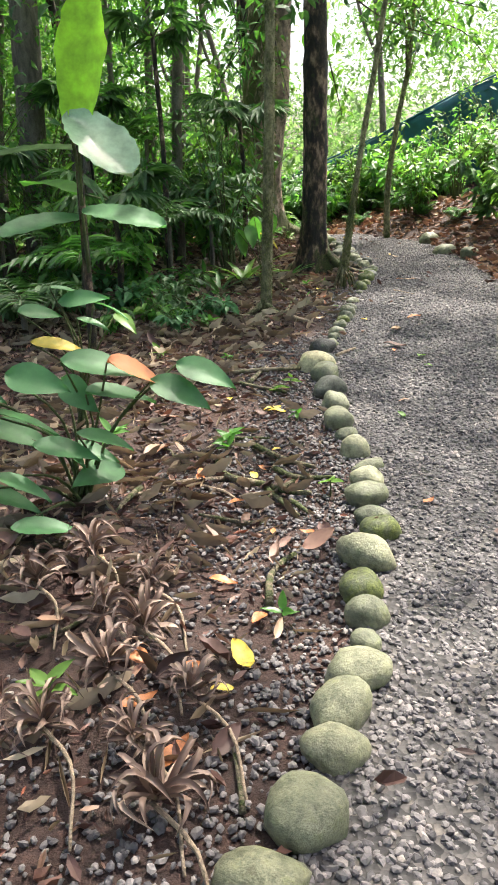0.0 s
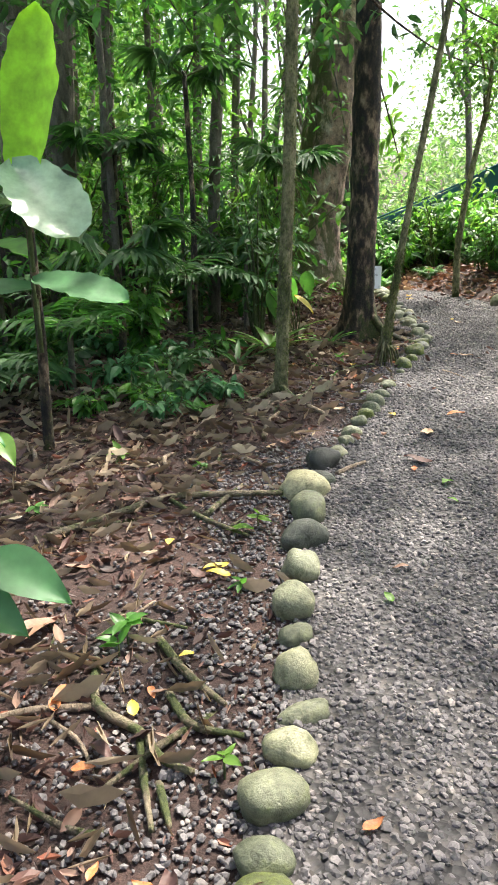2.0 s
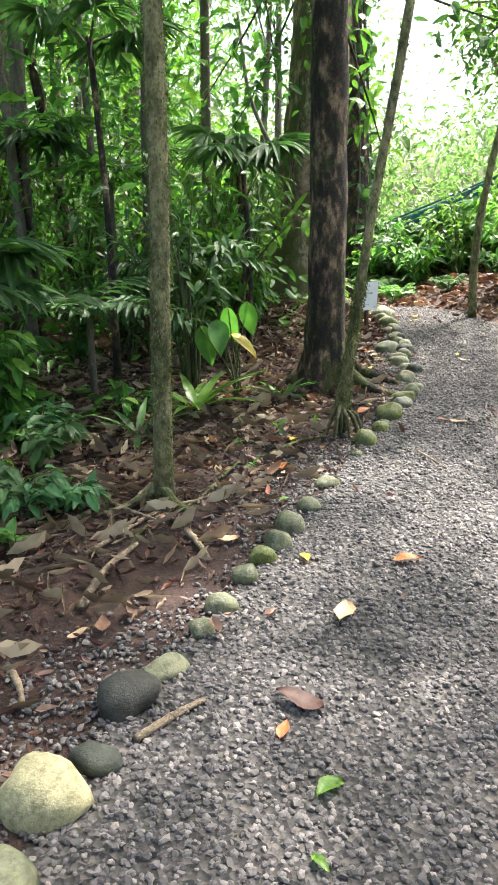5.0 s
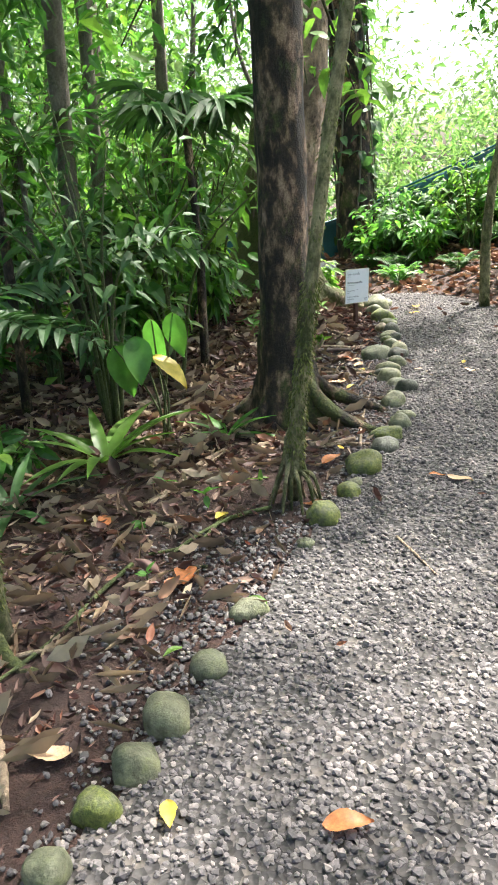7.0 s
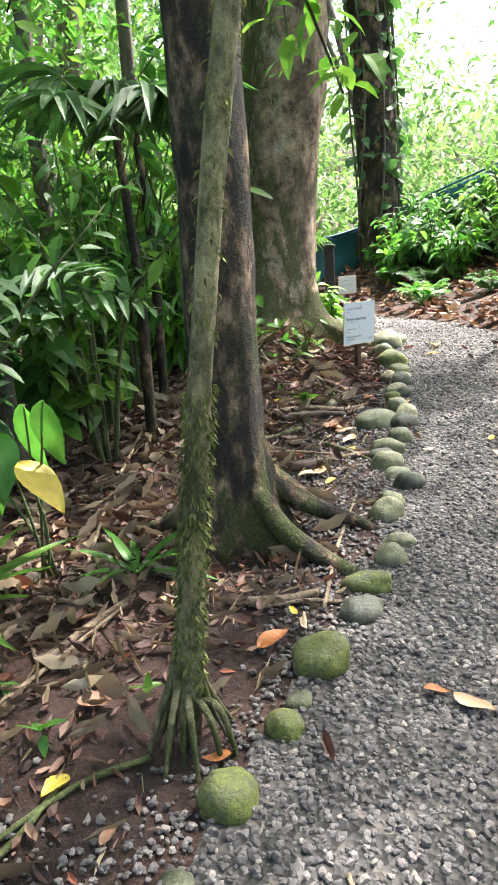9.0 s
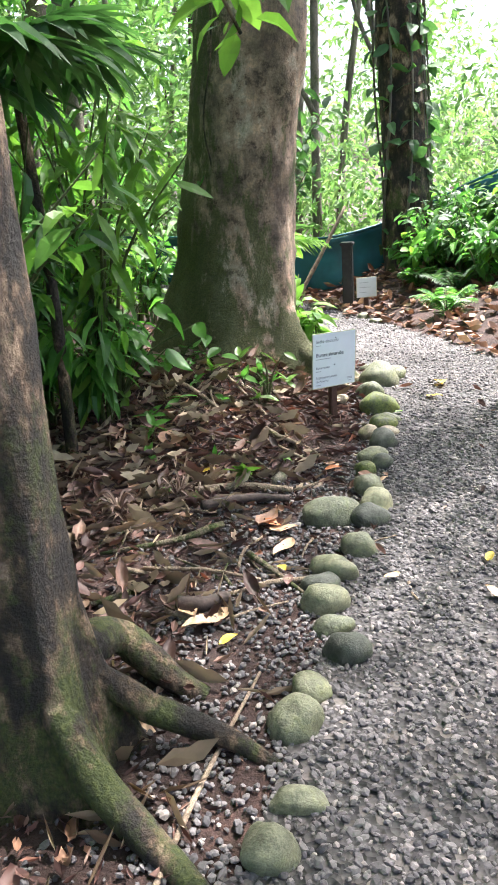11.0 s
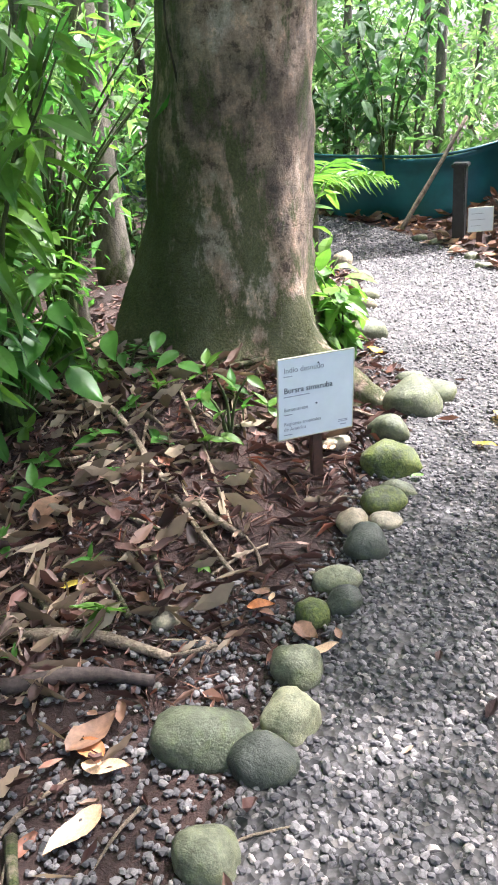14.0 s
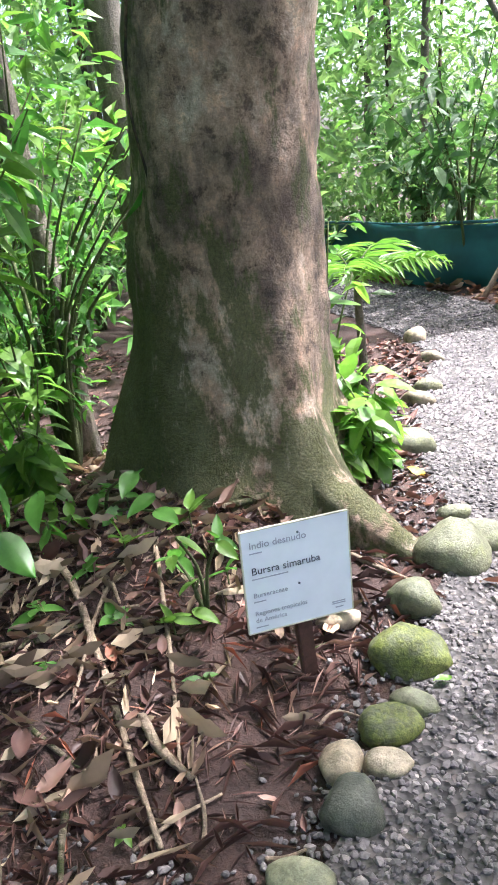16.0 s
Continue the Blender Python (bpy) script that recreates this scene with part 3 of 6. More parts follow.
STONES_TREE = [
    (1.17, 8.17, 0.10, 0.07, 0.05, "m"),
    (1.19, 8.29, 0.08, 0.05, 0.03, "g"),
    (1.23, 8.48, 0.17, 0.13, 0.08, "m"),
    (1.32, 8.78, 0.16, 0.10, 0.06, "d"),
    (1.33, 8.96, 0.16, 0.09, 0.06, "m"),
    (1.39, 9.18, 0.12, 0.09, 0.06, "p"),
    (1.42, 9.33, 0.13, 0.07, 0.04, "p"),
    (1.35, 9.59, 0.13, 0.11, 0.07, "g"),
    (1.36, 9.73, 0.10, 0.09, 0.05, "g"),
    (1.43, 9.93, 0.12, 0.10, 0.06, "d"),
    (2.73, 9.99, 0.22, 0.15, 0.10, "g"),
    (1.36, 10.05, 0.12, 0.07, 0.04, "g"),
    (1.31, 10.18, 0.14, 0.10, 0.07, "p"),
]
STONES_SIGN = [
    (1.27, 10.29, 0.13, 0.08, 0.05, "d"),
    (1.30, 10.41, 0.16, 0.09, 0.06, "p"),
    (1.37, 10.61, 0.13, 0.10, 0.06, "g"),
    (2.58, 10.64, 0.33, 0.18, 0.11, "g"),
    (1.37, 10.86, 0.14, 0.10, 0.06, "d"),
    (1.20, 10.87, 0.21, 0.13, 0.08, "g"),
    (1.38, 11.00, 0.12, 0.12, 0.07, "p"),
    (1.32, 11.17, 0.13, 0.11, 0.07, "g"),
    (0.89, 11.21, 0.07, 0.07, 0.04, "t"),
    (1.27, 11.41, 0.10, 0.09, 0.05, "m"),
    (1.34, 11.48, 0.10, 0.09, 0.05, "d"),
    (1.28, 11.57, 0.14, 0.08, 0.05, "p"),
    (1.30, 11.78, 0.13, 0.12, 0.07, "d"),
    (1.21, 11.90, 0.10, 0.10, 0.06, "t"),
    (1.31, 11.95, 0.11, 0.06, 0.04, "t"),
    (2.66, 11.95, 0.28, 0.20, 0.12, "g"),
    (1.27, 12.06, 0.15, 0.09, 0.06, "m"),
]
STONES_BEND = [
    (1.29, 12.18, 0.12, 0.07, 0.04, "g"),
    (1.21, 12.35, 0.20, 0.15, 0.09, "m"),
    (0.95, 12.42, 0.13, 0.06, 0.04, "t"),
    (1.12, 12.61, 0.15, 0.12, 0.08, "g"),
    (1.14, 12.95, 0.22, 0.18, 0.11, "g"),
    (1.18, 13.12, 0.20, 0.12, 0.07, "g"),
    (1.02, 13.28, 0.13, 0.07, 0.04, "g"),
    (0.59, 13.90, 0.20, 0.16, 0.10, "g"),
    (0.40, 13.92, 0.14, 0.10, 0.06, "g"),
    (0.34, 14.34, 0.17, 0.12, 0.07, "t"),
    (0.30, 14.48, 0.16, 0.11, 0.07, "g"),
    (0.07, 14.86, 0.16, 0.10, 0.06, "t"),
    (0.87, 15.20, 0.11, 0.07, 0.04, "g"),
    (-0.25, 15.21, 0.15, 0.14, 0.09, "t"),
    (0.73, 15.43, 0.11, 0.07, 0.05, "g"),
    (0.54, 15.68, 0.11, 0.08, 0.05, "t"),
    (0.29, 15.98, 0.11, 0.07, 0.04, "g"),
    (0.12, 16.13, 0.11, 0.07, 0.05, "g"),
]
SIGN = (0.976, 12.180, 51.0, 0.311, 0.306, 0.192, 3.5)   # x, y, turn, width, height, lower edge, slant



# ---- edging stones ----
def river_stone(x, y, w, d, h, tone, seed):
    bm = bmesh.new()
    bmesh.ops.create_icosphere(bm, subdivisions=3, radius=1.0)
    off = Vector((seed * 3.7, seed * 1.3, 0))
    for v in bm.verts:
        c = v.co.copy()
        k = 1.0 + 0.3 * noise.noise(c * 0.8 + off) + 0.1 * noise.noise(c * 1.8 + off) + 0.025 * noise.noise(c * 5 + off)
        p = 2.25
        n = (abs(c.x) ** p + abs(c.y) ** p + abs(c.z) ** p) ** (1 / p)
        v.co = Vector((c.x / n * w * 0.54 * k, c.y / n * d * 0.62 * k, c.z / n * h * 0.92 * k))
    me = bpy.data.meshes.new("edging_stone")
    bm.to_mesh(me)
    bm.free()
    for f in me.polygons:
        f.use_smooth = True
    me.materials.append(STONE[tone])
    ob = new("edging_stone", me)
    ob.matrix_basis = pose(x, y, zat(x, y) + h * 0.34, 12 * math.sin(seed * 2.1), 10 * math.sin(seed * 1.7), 25 * math.sin(seed * 5.3) + 12)
    tagged(ob, STONE_WORDS[tone], "stone", "stones edging the path")


for run in (STONES_NEAR, STONES_MIDDLE, STONES_TREE, STONES_SIGN, STONES_BEND):
    for x, y, w, d, h, tone in run:
        river_stone(x, y, w, d, h, tone, x * 7.1 + y * 3.3)


# ---- trees ----
def crown_leaves(rng, foot, centre, spread_r, n_clumps, per, size, kind="simple", ratio=0.45):
    c = np.asarray(centre) + rng.randn(n_clumps, 3) * np.asarray(spread_r)
    P = np.repeat(c, per, 0) + rng.randn(n_clumps * per, 3) * 0.22
    P = P[shading(P + np.asarray(foot))]
    W = rng.randn(len(P), 3) * [1, 1, 0.5] + [0, 0, -0.35]
    return leaves(P, W, size * rng.uniform(0.6, 1.3, len(P)), ratio, kind, rng, 0.6)


def tree(name, x, y, pts, radii, bark, label, seed, sides=14, roots=(), crown=None, n=26, rough=0.02, lobes=0.0, group="", buttress=(), lumps=0.0):
    """A trunk along pts (from the base), roots running out from it, limbs and a crown of leaves above."""
    rng = np.random.RandomState(seed)
    e = thing(name, x, y, zat(x, y), label, "tree", group)
    V, F = tube(pts, radii, sides, n, rough, seed, lobes)
    for ang, amp, wide in buttress:
        th = np.arctan2(V[:, 1] - pts[1][1], V[:, 0] - pts[1][0]) - radians(ang)
        th = (th + np.pi) % (2 * np.pi) - np.pi
        push = amp * np.exp(-(th / wide) ** 2) * np.exp(-np.clip(V[:, 2], -0.1, None) / 0.26) * (np.arange(len(V)) < len(V) - 2)
        V[:, 0] += push * math.cos(radians(ang))
        V[:, 1] += push * math.sin(radians(ang))
    if lumps:
        for i, v in enumerate(V[:-2]):
            q = Vector(v)
            d = Vector((v[0] - pts[1][0], v[1] - pts[1][1], 0)).normalized()
            V[i] = q + d * lumps * (noise.noise(q * 2.2) + 0.55 * noise.noise(q * 5.5) + 0.35 * max(0.0, noise.noise(q * 11)))
    part_np("trunk", V, F, bark, e, smooth=True)
    for k, (rp, rr) in enumerate(roots):
        V, F = tube(rp, rr, 9, 14, 0.05, seed + k)
        part_np("root", V, F, bark, e, smooth=True)
    if crown:
        top, (cx, cy, cz), (sx, sy, sz), clumps, mat, size = crown
        limbs, rl = [], radii[-1][1] if isinstance(radii[-1], tuple) else radii[-1]
        for i in range(7):
            a = i * 0.9 + seed
            tip = np.array([cx + sx * 1.1 * math.cos(a), cy + sy * 1.1 * math.sin(a), cz + sz * (0.4 + 0.5 * math.sin(3 * a))])
            b = np.array(pts[-1]) * (1 - 0.06 * i) + np.array(pts[0]) * 0.06 * i
            limbs.append(tube([b, (b + tip) / 2 + [0, 0, 0.3], tip], [rl * 0.7, rl * 0.35, 0.012], 6, 9, 0.04, seed + i))
        V, F = join(limbs)
        part_np("limb", V, F, bark, e, smooth=True)
        V, F = crown_leaves(rng, (x, y, zat(x, y)), (cx, cy, cz), (sx, sy, sz), clumps, 40, size)
        part_np("crown", V, F, mat, e)
    return e


tree("dark_trunk_tree", 0.72, 9.35, [(0, 0, -0.1), (0.01, 0.0, 0.25), (0.03, 0, 1.2), (0.05, 0, 3), (0.1, 0.05, 8)], [(0, 0.2), (0.15, 0.175), (0.35, 0.15), (0.7, 0.135), (2, 0.13), (8, 0.1)], BARK_DARK,
     "tall dark-barked tree with mossy buttress roots beside the path", 4, 18,
     [([(0.12, -0.08, 0.28), (0.26, -0.15, 0.11), (0.42, -0.22, 0.035), (0.66, -0.36, 0.0)], [0.04, 0.045, 0.036, 0.02]),
      ([(-0.06, -0.12, 0.2), (-0.14, -0.22, 0.06), (-0.25, -0.36, 0.0)], [0.04, 0.035, 0.015]),
      ([(-0.12, 0.03, 0.22), (-0.27, 0.02, 0.06), (-0.48, 0.05, -0.02)], [0.04, 0.04, 0.015]),
      ([(0.1, 0.0, 0.3), (0.11, 0.35, 0.14), (0.25, 0.32, 0.05), (0.35, 0.32, 0.0)], [0.05, 0.06, 0.05, 0.03]),
      ([(0.12, 0.05, 0.28), (0.28, 0.1, 0.13), (0.5, 0.12, 0.04), (0.62, 0.1, 0.0)], [0.035, 0.04, 0.035, 0.015])],
     (8, (0, 0, 8.5), (1.8, 1.8, 0.9), 35, G, 0.16), 60, 0.025, 0.06, "", ((-30, 0.15, 0.3), (-110, 0.08, 0.35), (170, 0.1, 0.35), (30, 0.1, 0.3)), 0.018)

tree("mossy_sapling", 0.1, 6.9, [(0, 0, -0.05), (0.03, 0, 0.6), (0.08, 0.02, 1.6), (0.12, 0.0, 3.2), (0.15, 0.1, 5.5)], [(0, 0.064), (0.2, 0.049), (2, 0.043), (5, 0.032)], BARK_MOSSY,
     "slim straight sapling with mossy greenish-grey bark", 8, 12, [([(0.0, -0.02, 0.1), (0.12, -0.1, 0.02), (0.3, -0.12, 0.0)], [0.03, 0.022, 0.01]), ([(-0.02, 0, 0.1), (-0.14, -0.06, 0.02), (-0.3, -0.2, 0.0)], [0.03, 0.02, 0.01])],
     (5, (-0.1, 0.2, 5.6), (1.0, 1.0, 0.6), 50, G, 0.13), 26, 0.05)


def stilt_roots(n, seed):
    rng, out = np.random.RandomState(seed), []
    for i in range(n):
        a = i * 2 * math.pi / n + rng.uniform(-0.2, 0.2)
        r = rng.uniform(0.06, 0.16)
        out.append(([(0.02 * math.cos(a), 0.02 * math.sin(a), 0.44 - 0.018 * i), (r * 0.45 * math.cos(a), r * 0.45 * math.sin(a), 0.16), (r * math.cos(a), r * math.sin(a), -0.02)], [0.011, 0.009, 0.005]))
    return out


tree("stilt_rooted_sapling", 0.93, 8.1, [(0, 0, 0.02), (0.03, 0, 0.35), (0.09, 0.0, 0.8), (0.18, 0.0, 1.39), (0.27, 0.02, 1.9), (0.5, 0.1, 3.3), (0.8, 0.2, 5.0)], [(0, 0.026), (0.3, 0.038), (0.7, 0.03), (1.5, 0.027), (5, 0.024)], BARK_MOSSY,
     "thin leaning sapling on small mossy stilt roots", 11, 12, stilt_roots(17, 3), (5, (0.7, 0.2, 5.2), (0.8, 0.8, 0.5), 40, G, 0.12), 30, 0.06)
tree("thin_leaning_stem", 2.2, 13.0, [(0, 0, -0.05), (0.0, 0, 0.8), (0.12, 0, 1.7), (0.3, 0.1, 2.6), (0.35, 0.1, 3.4)], [0.055, 0.045, 0.04, 0.036, 0.03], BARK_MOSSY,
     "thin mossy stem tree at the foot of the bank", 13, 10, (), (3.4, (0.35, 0.1, 3.3), (0.5, 0.5, 0.25), 22, G_BRIGHT, 0.13), 22, 0.06)



def moss_fuzz(x, y, pts, r, z0, z1, n, seed):
    """Moss tufts and short rootlets clinging to a thin trunk."""
    rng = np.random.RandomState(seed)
    line = smooth_line(pts, 60)
    z = rng.uniform(z0, z1, n)
    a = rng.uniform(0, 6.28, n)
    rr = r * rng.uniform(0.85, 1.05, n)
    P = np.stack([np.interp(z, line[:, 2], line[:, 0]) + rr * np.cos(a), np.interp(z, line[:, 2], line[:, 1]) + rr * np.sin(a), z], -1)
    W = np.stack([np.cos(a), np.sin(a), rng.uniform(-2.4, -0.3, n)], -1)
    V, F = leaves(P, W, rng.uniform(0.01, 0.028, n), 0.34, "simple", rng, 0.5)
    e = thing("trunk_moss", x, y, zat(x, y), "shaggy green moss clinging to a thin trunk", "moss", "moss on trunks", "stuff")
    part_np("tufts", V, F, MOSS_TUFT, e)


moss_fuzz(0.93, 8.1, [(0, 0, 0.02), (0.03, 0, 0.35), (0.09, 0.0, 0.8), (0.18, 0.0, 1.39), (0.27, 0.02, 1.9), (0.5, 0.1, 3.3)], 0.034, 0.15, 1.0, 1500, 1)
moss_fuzz(0.93, 8.1, [(0, 0, 0.02), (0.03, 0, 0.35), (0.09, 0.0, 0.8), (0.18, 0.0, 1.39), (0.27, 0.02, 1.9), (0.5, 0.1, 3.3)], 0.029, 0.8, 2.6, 350, 2)
moss_fuzz(0.1, 6.9, [(0, 0, -0.05), (0.03, 0, 0.6), (0.08, 0.02, 1.6), (0.12, 0.0, 3.2)], 0.048, 0.0, 2.9, 2600, 3)
moss_fuzz(2.2, 13.0, [(0, 0, -0.05), (0.0, 0, 0.8), (0.12, 0, 1.7), (0.3, 0.1, 2.6)], 0.045, 0.0, 2.5, 500, 4)

# the large pinkish tree behind the sign
tree("gumbo_limbo_tree", 0.05, 13.27, [(-0.03, -0.02, -0.25), (-0.02, 0.0, 0.15), (0.03, 0, 0.6), (0.13, 0, 1.3), (0.24, 0, 2.0), (0.4, 0.1, 4), (0.6, 0.3, 9)],
     [(-0.2, 0.6), (0.05, 0.54), (0.3, 0.475), (0.65, 0.41), (1.2, 0.375), (2.1, 0.355), (9, 0.25)], BARK_PINK, "massive tree with smooth pinkish-brown mossy bark", 21, 64,
     [([(0.5, -0.2, 0.08), (0.7, -0.3, 0.0), (0.98, -0.36, -0.12)], [0.11, 0.09, 0.05]),
      ([(-0.45, -0.3, 0.04), (-0.62, -0.42, -0.02), (-0.85, -0.55, -0.1)], [0.1, 0.08, 0.04])],
     (9, (0.3, 0.5, 9.5), (3, 3, 1.0), 60, G, 0.17), 110, 0.006, 0.025, "", ((-22, 0.32, 0.3), (-75, 0.06, 0.4), (-140, 0.12, 0.34), (175, 0.12, 0.4), (40, 0.06, 0.4), (110, 0.25, 0.4)), 0.035)

tree("vine_clad_tree", 0.97, 17.0, [(0, 0, -0.3), (-0.01, 0, 1.0), (-0.08, 0, 2.5), (-0.16, 0.1, 4), (-0.3, 0.2, 8)], [0.25, 0.23, 0.22, 0.21, 0.2, 0.17], BARK_DARK,
     "dark leaning tree wrapped in climbing vines", 31, 16, (), (8, (-0.9, 0.2, 8.6), (1.6, 1.6, 0.7), 25, G, 0.17), 40, 0.04, 0.08)
rngv = np.random.RandomState(5)
vine = thing("climbing_vine", 0.97, 17.0, zat(0.97, 17.0), "leafy climbing vine hanging on the dark trunk", "vine")
vs, vp, vw = [], [], []
for i in range(9):
    zz = np.linspace(0.2, 4.6, 26)
    a = i * 0.8 + 0.5 * np.sin(zz * rngv.uniform(0.6, 1.5) + i)
    cx = np.interp(zz, [0, 1, 2.5, 4, 8], [0, -0.01, -0.08, -0.16, -0.3])
    rr = 0.25 + 0.03 * rngv.rand()
    pp = np.stack([cx + rr * np.cos(a), rr * np.sin(a), zz], -1)
    vs.append(tube(pp, [0.014, 0.012, 0.01], 5, 0, 0.1, i))
    for p_ in pp[::1]:
        for _ in range(2):
            o = rngv.randn(3) * [1, 1, 0.4]
            vp.append(p_), vw.append(o + [0, -0.5, -0.6])
V, F = join(vs)
part_np("stem", V, F, BARK_GREY, vine, smooth=True)
V, F = leaves(vp, vw, 0.17 * rngv.uniform(0.5, 1.3, len(vp)), 0.6, "blade", rngv)
part_np("foliage", V, F, G_DARK, vine)

for x, y, r, lean_x, h in ((-3.35, 10.5, 0.17, 0.5, 9), (-2.8, 10.5, 0.17, 0.4, 9), (-1.9, 14.6, 0.12, 0.1, 8), (-3.3, 12.5, 0.14, 0.2, 9), (-4.6, 11.0, 0.2, 0.1, 9)):
    tree("forest_tree", x, y, [(0, 0, -0.2), (lean_x * 0.1, 0, 1), (lean_x * 0.5, 0.05, 4), (lean_x, 0, h)], [(0, r * 1.4), (0.5, r * 1.05), (3, r), (9, r * 0.7)], BARK_GREY,
         "grey-brown forest tree with lichen on the bark", int(abs(x) * 10), 12, (), (h, (lean_x, 0, h), (1.8, 1.8, 0.9), 22, G, 0.17), 24, 0.03, 0.05, "forest trees")
rngt = np.random.RandomState(17)
for i in range(46):
    x, y = rngt.uniform(-9, -0.5), rngt.uniform(9.5, 24)
    if y > 15 + 0.0 * x and x > -2.5:
        continue
    r = rngt.uniform(0.02, 0.075)
    lx, ly = rngt.uniform(-0.7, 0.7, 2)
    tree("understory_tree", x, y, [(0, 0, -0.2), (lx * 0.15, ly * 0.15, 1.5), (lx * 0.6, ly * 0.6, 4), (lx, ly, 6.5)], [r * 1.2, r, r * 0.85, r * 0.5], BARK_GREY if i % 3 else BARK_DARK,
         "slender understory tree in the shaded forest", i, 7, (), (6, (lx, ly, 5.5), (0.9, 0.9, 1.3), 8, G, 0.15), 16, 0.03, 0, "understory trees")
for x, y, lx, fork in ((-0.35, 18.6, 0.05, 1), (-0.75, 19.2, 0.15, 0), (0.6, 20.5, -0.5, 1), (-0.6, 21.5, 0.3, 0), (-2.2, 20.5, 0.2, 0), (3.4, 19.5, -0.2, 1)):
    e = tree("slender_tree", x, y, [(0, 0, -0.2), (lx * 0.2, 0, 1), (lx * 0.6, 0.05, 2.2), (lx * 1.6, 0.1, 4.2), (lx * 2, 0.2, 6)], [0.075, 0.06, 0.055, 0.04, 0.025], BARK_GREY,
             "slender grey-brown tree beyond the tarp fence", int(y * 10), 8, [([(lx * 0.5, 0, 2.0), (lx * 0.5 - 0.4, 0, 2.9), (lx * 0.5 - 0.6, 0.1, 4.2)], [0.04, 0.03, 0.02])] if fork else (),
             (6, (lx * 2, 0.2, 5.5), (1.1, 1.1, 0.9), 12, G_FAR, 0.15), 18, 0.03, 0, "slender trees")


# ---- shrubs and undergrowth ----
def shrub(name, x, y, h, r, stems, per, size, ratio, mat, label, seed, kind="blade", group="undergrowth", droop=0.5, low=0.15, cat="shrub"):
    rng = np.random.RandomState(seed)
    e = thing(name, x, y, zat(x, y), label, cat, group)
    st, P, W = [], [], []
    for i in range(stems):
        a = rng.uniform(0, 6.28)
        q = rng.uniform(0.3, 1.0)
        tip = np.array([r * q * math.cos(a), r * q * math.sin(a), h * rng.uniform(0.55, 1.0)])
        mid = np.array([tip[0] * 0.3, tip[1] * 0.3, tip[2] * 0.62])
        line = smooth_line([(0.03 * math.cos(a), 0.03 * math.sin(a), -0.03), mid, tip], 10)
        st.append(tube(line, [0.006 + 0.006 * h, 0.003], 5, 0, 0, i))
        u = rng.uniform(low, 1, per) ** 0.8
        base = np.stack([np.interp(u, np.linspace(0, 1, 10), line[:, k]) for k in range(3)], -1)
        out = rng.randn(per, 3) * [1, 1, 0.4] + [0.5 * math.cos(a), 0.5 * math.sin(a), 0.15 - droop]
        P.append(base + 0.05 * r * rng.randn(per, 3)), W.append(out)
    V, F = join(st)
    part_np("stem", V, F, STEM_GREEN, e, smooth=True)
    P, W = np.vstack(P), np.vstack(W)
    V, F = leaves(P, W, size * rng.uniform(0.55, 1.25, len(P)), ratio, kind, rng, 0.35)
    part_np("foliage", V, F, mat, e)
    return e


rngs = np.random.RandomState(23)
WORDS = {G.name: "leafy green shrub in the forest undergrowth", G_DARK.name: "dark green broad-leaved shrub in deep shade", G_BRIGHT.name: "bright green young shrub in the undergrowth", G_FAR.name: "light green sunlit shrub in the forest"}
n_done = 0
while n_done < 90:
    x, y = rngs.uniform(-6.5, 0.6), rngs.uniform(7.3, 17)
    edge = float(dist_line(LEFT_EDGE, np.array([x]), np.array([y]))[0])
    if inside(PATH, np.array([x]), np.array([y]))[0] or edge < (1.5 if y < 13 else 0.5) or math.hypot(x - 0.17, y - 13.27) < 0.9 or x > 0.3 and y < 12:
        continue
    if inside(BANK, np.array([x]), np.array([y]))[0]:
        continue
    n_done += 1
    mat = (G, G_DARK, G, G_BRIGHT, G)[n_done % 5]
    h = rngs.uniform(0.5, 1.3) if y < 9 else rngs.uniform(0.9, 2.6)
    shrub("undergrowth_shrub", x, y, h, h * 0.5, 8, 28, rngs.uniform(0.08, 0.18), rngs.uniform(0.28, 0.5), mat, WORDS[mat.name], n_done)
for i in range(60):                      # bank in front of and behind the tarp
    x = rngs.uniform(1.3, 8.5)
    y = rngs.uniform(13.2, 16.4)
    d = float(dist_line(RIGHT_EDGE, np.array([x]), np.array([y]))[0])
    if not inside(BANK, np.array([x]), np.array([y]))[0] or d < 0.75:
        continue
    mat = (G, G_BRIGHT, G_DARK)[i % 3]
    h = rngs.uniform(0.55, 1.0) + 0.3 * max(0, min(x, 5) - 2)
    shrub("bank_shrub", x, y, h, h * 0.6, 8, 24, rngs.uniform(0.09, 0.2), rngs.uniform(0.35, 0.6), mat, "leafy green shrub growing on the bank", 200 + i, group="bank plants")
for i in range(60):
    x, y = 0.95 + 0.3 * (i % 10) + rngs.uniform(-0.14, 0.14), 15.5 + 0.3 * (i // 10) + rngs.uniform(-0.15, 0.15)
    d = float(dist_line(RIGHT_EDGE, np.array([x]), np.array([y]))[0])
    if d < 0.8 or math.hypot(x - 0.97, y - 17.0) < 0.3:
        continue
    h = rngs.uniform(0.38, 0.8)
    shrub("bank_plant", x, y, h, h * 0.75, 9, 20, rngs.uniform(0.08, 0.17), rngs.uniform(0.35, 0.6), (G_DARK, G, G_DARK, G)[i % 4], "dense leafy plant covering the bank", 700 + i, group="bank plants", low=0.15)
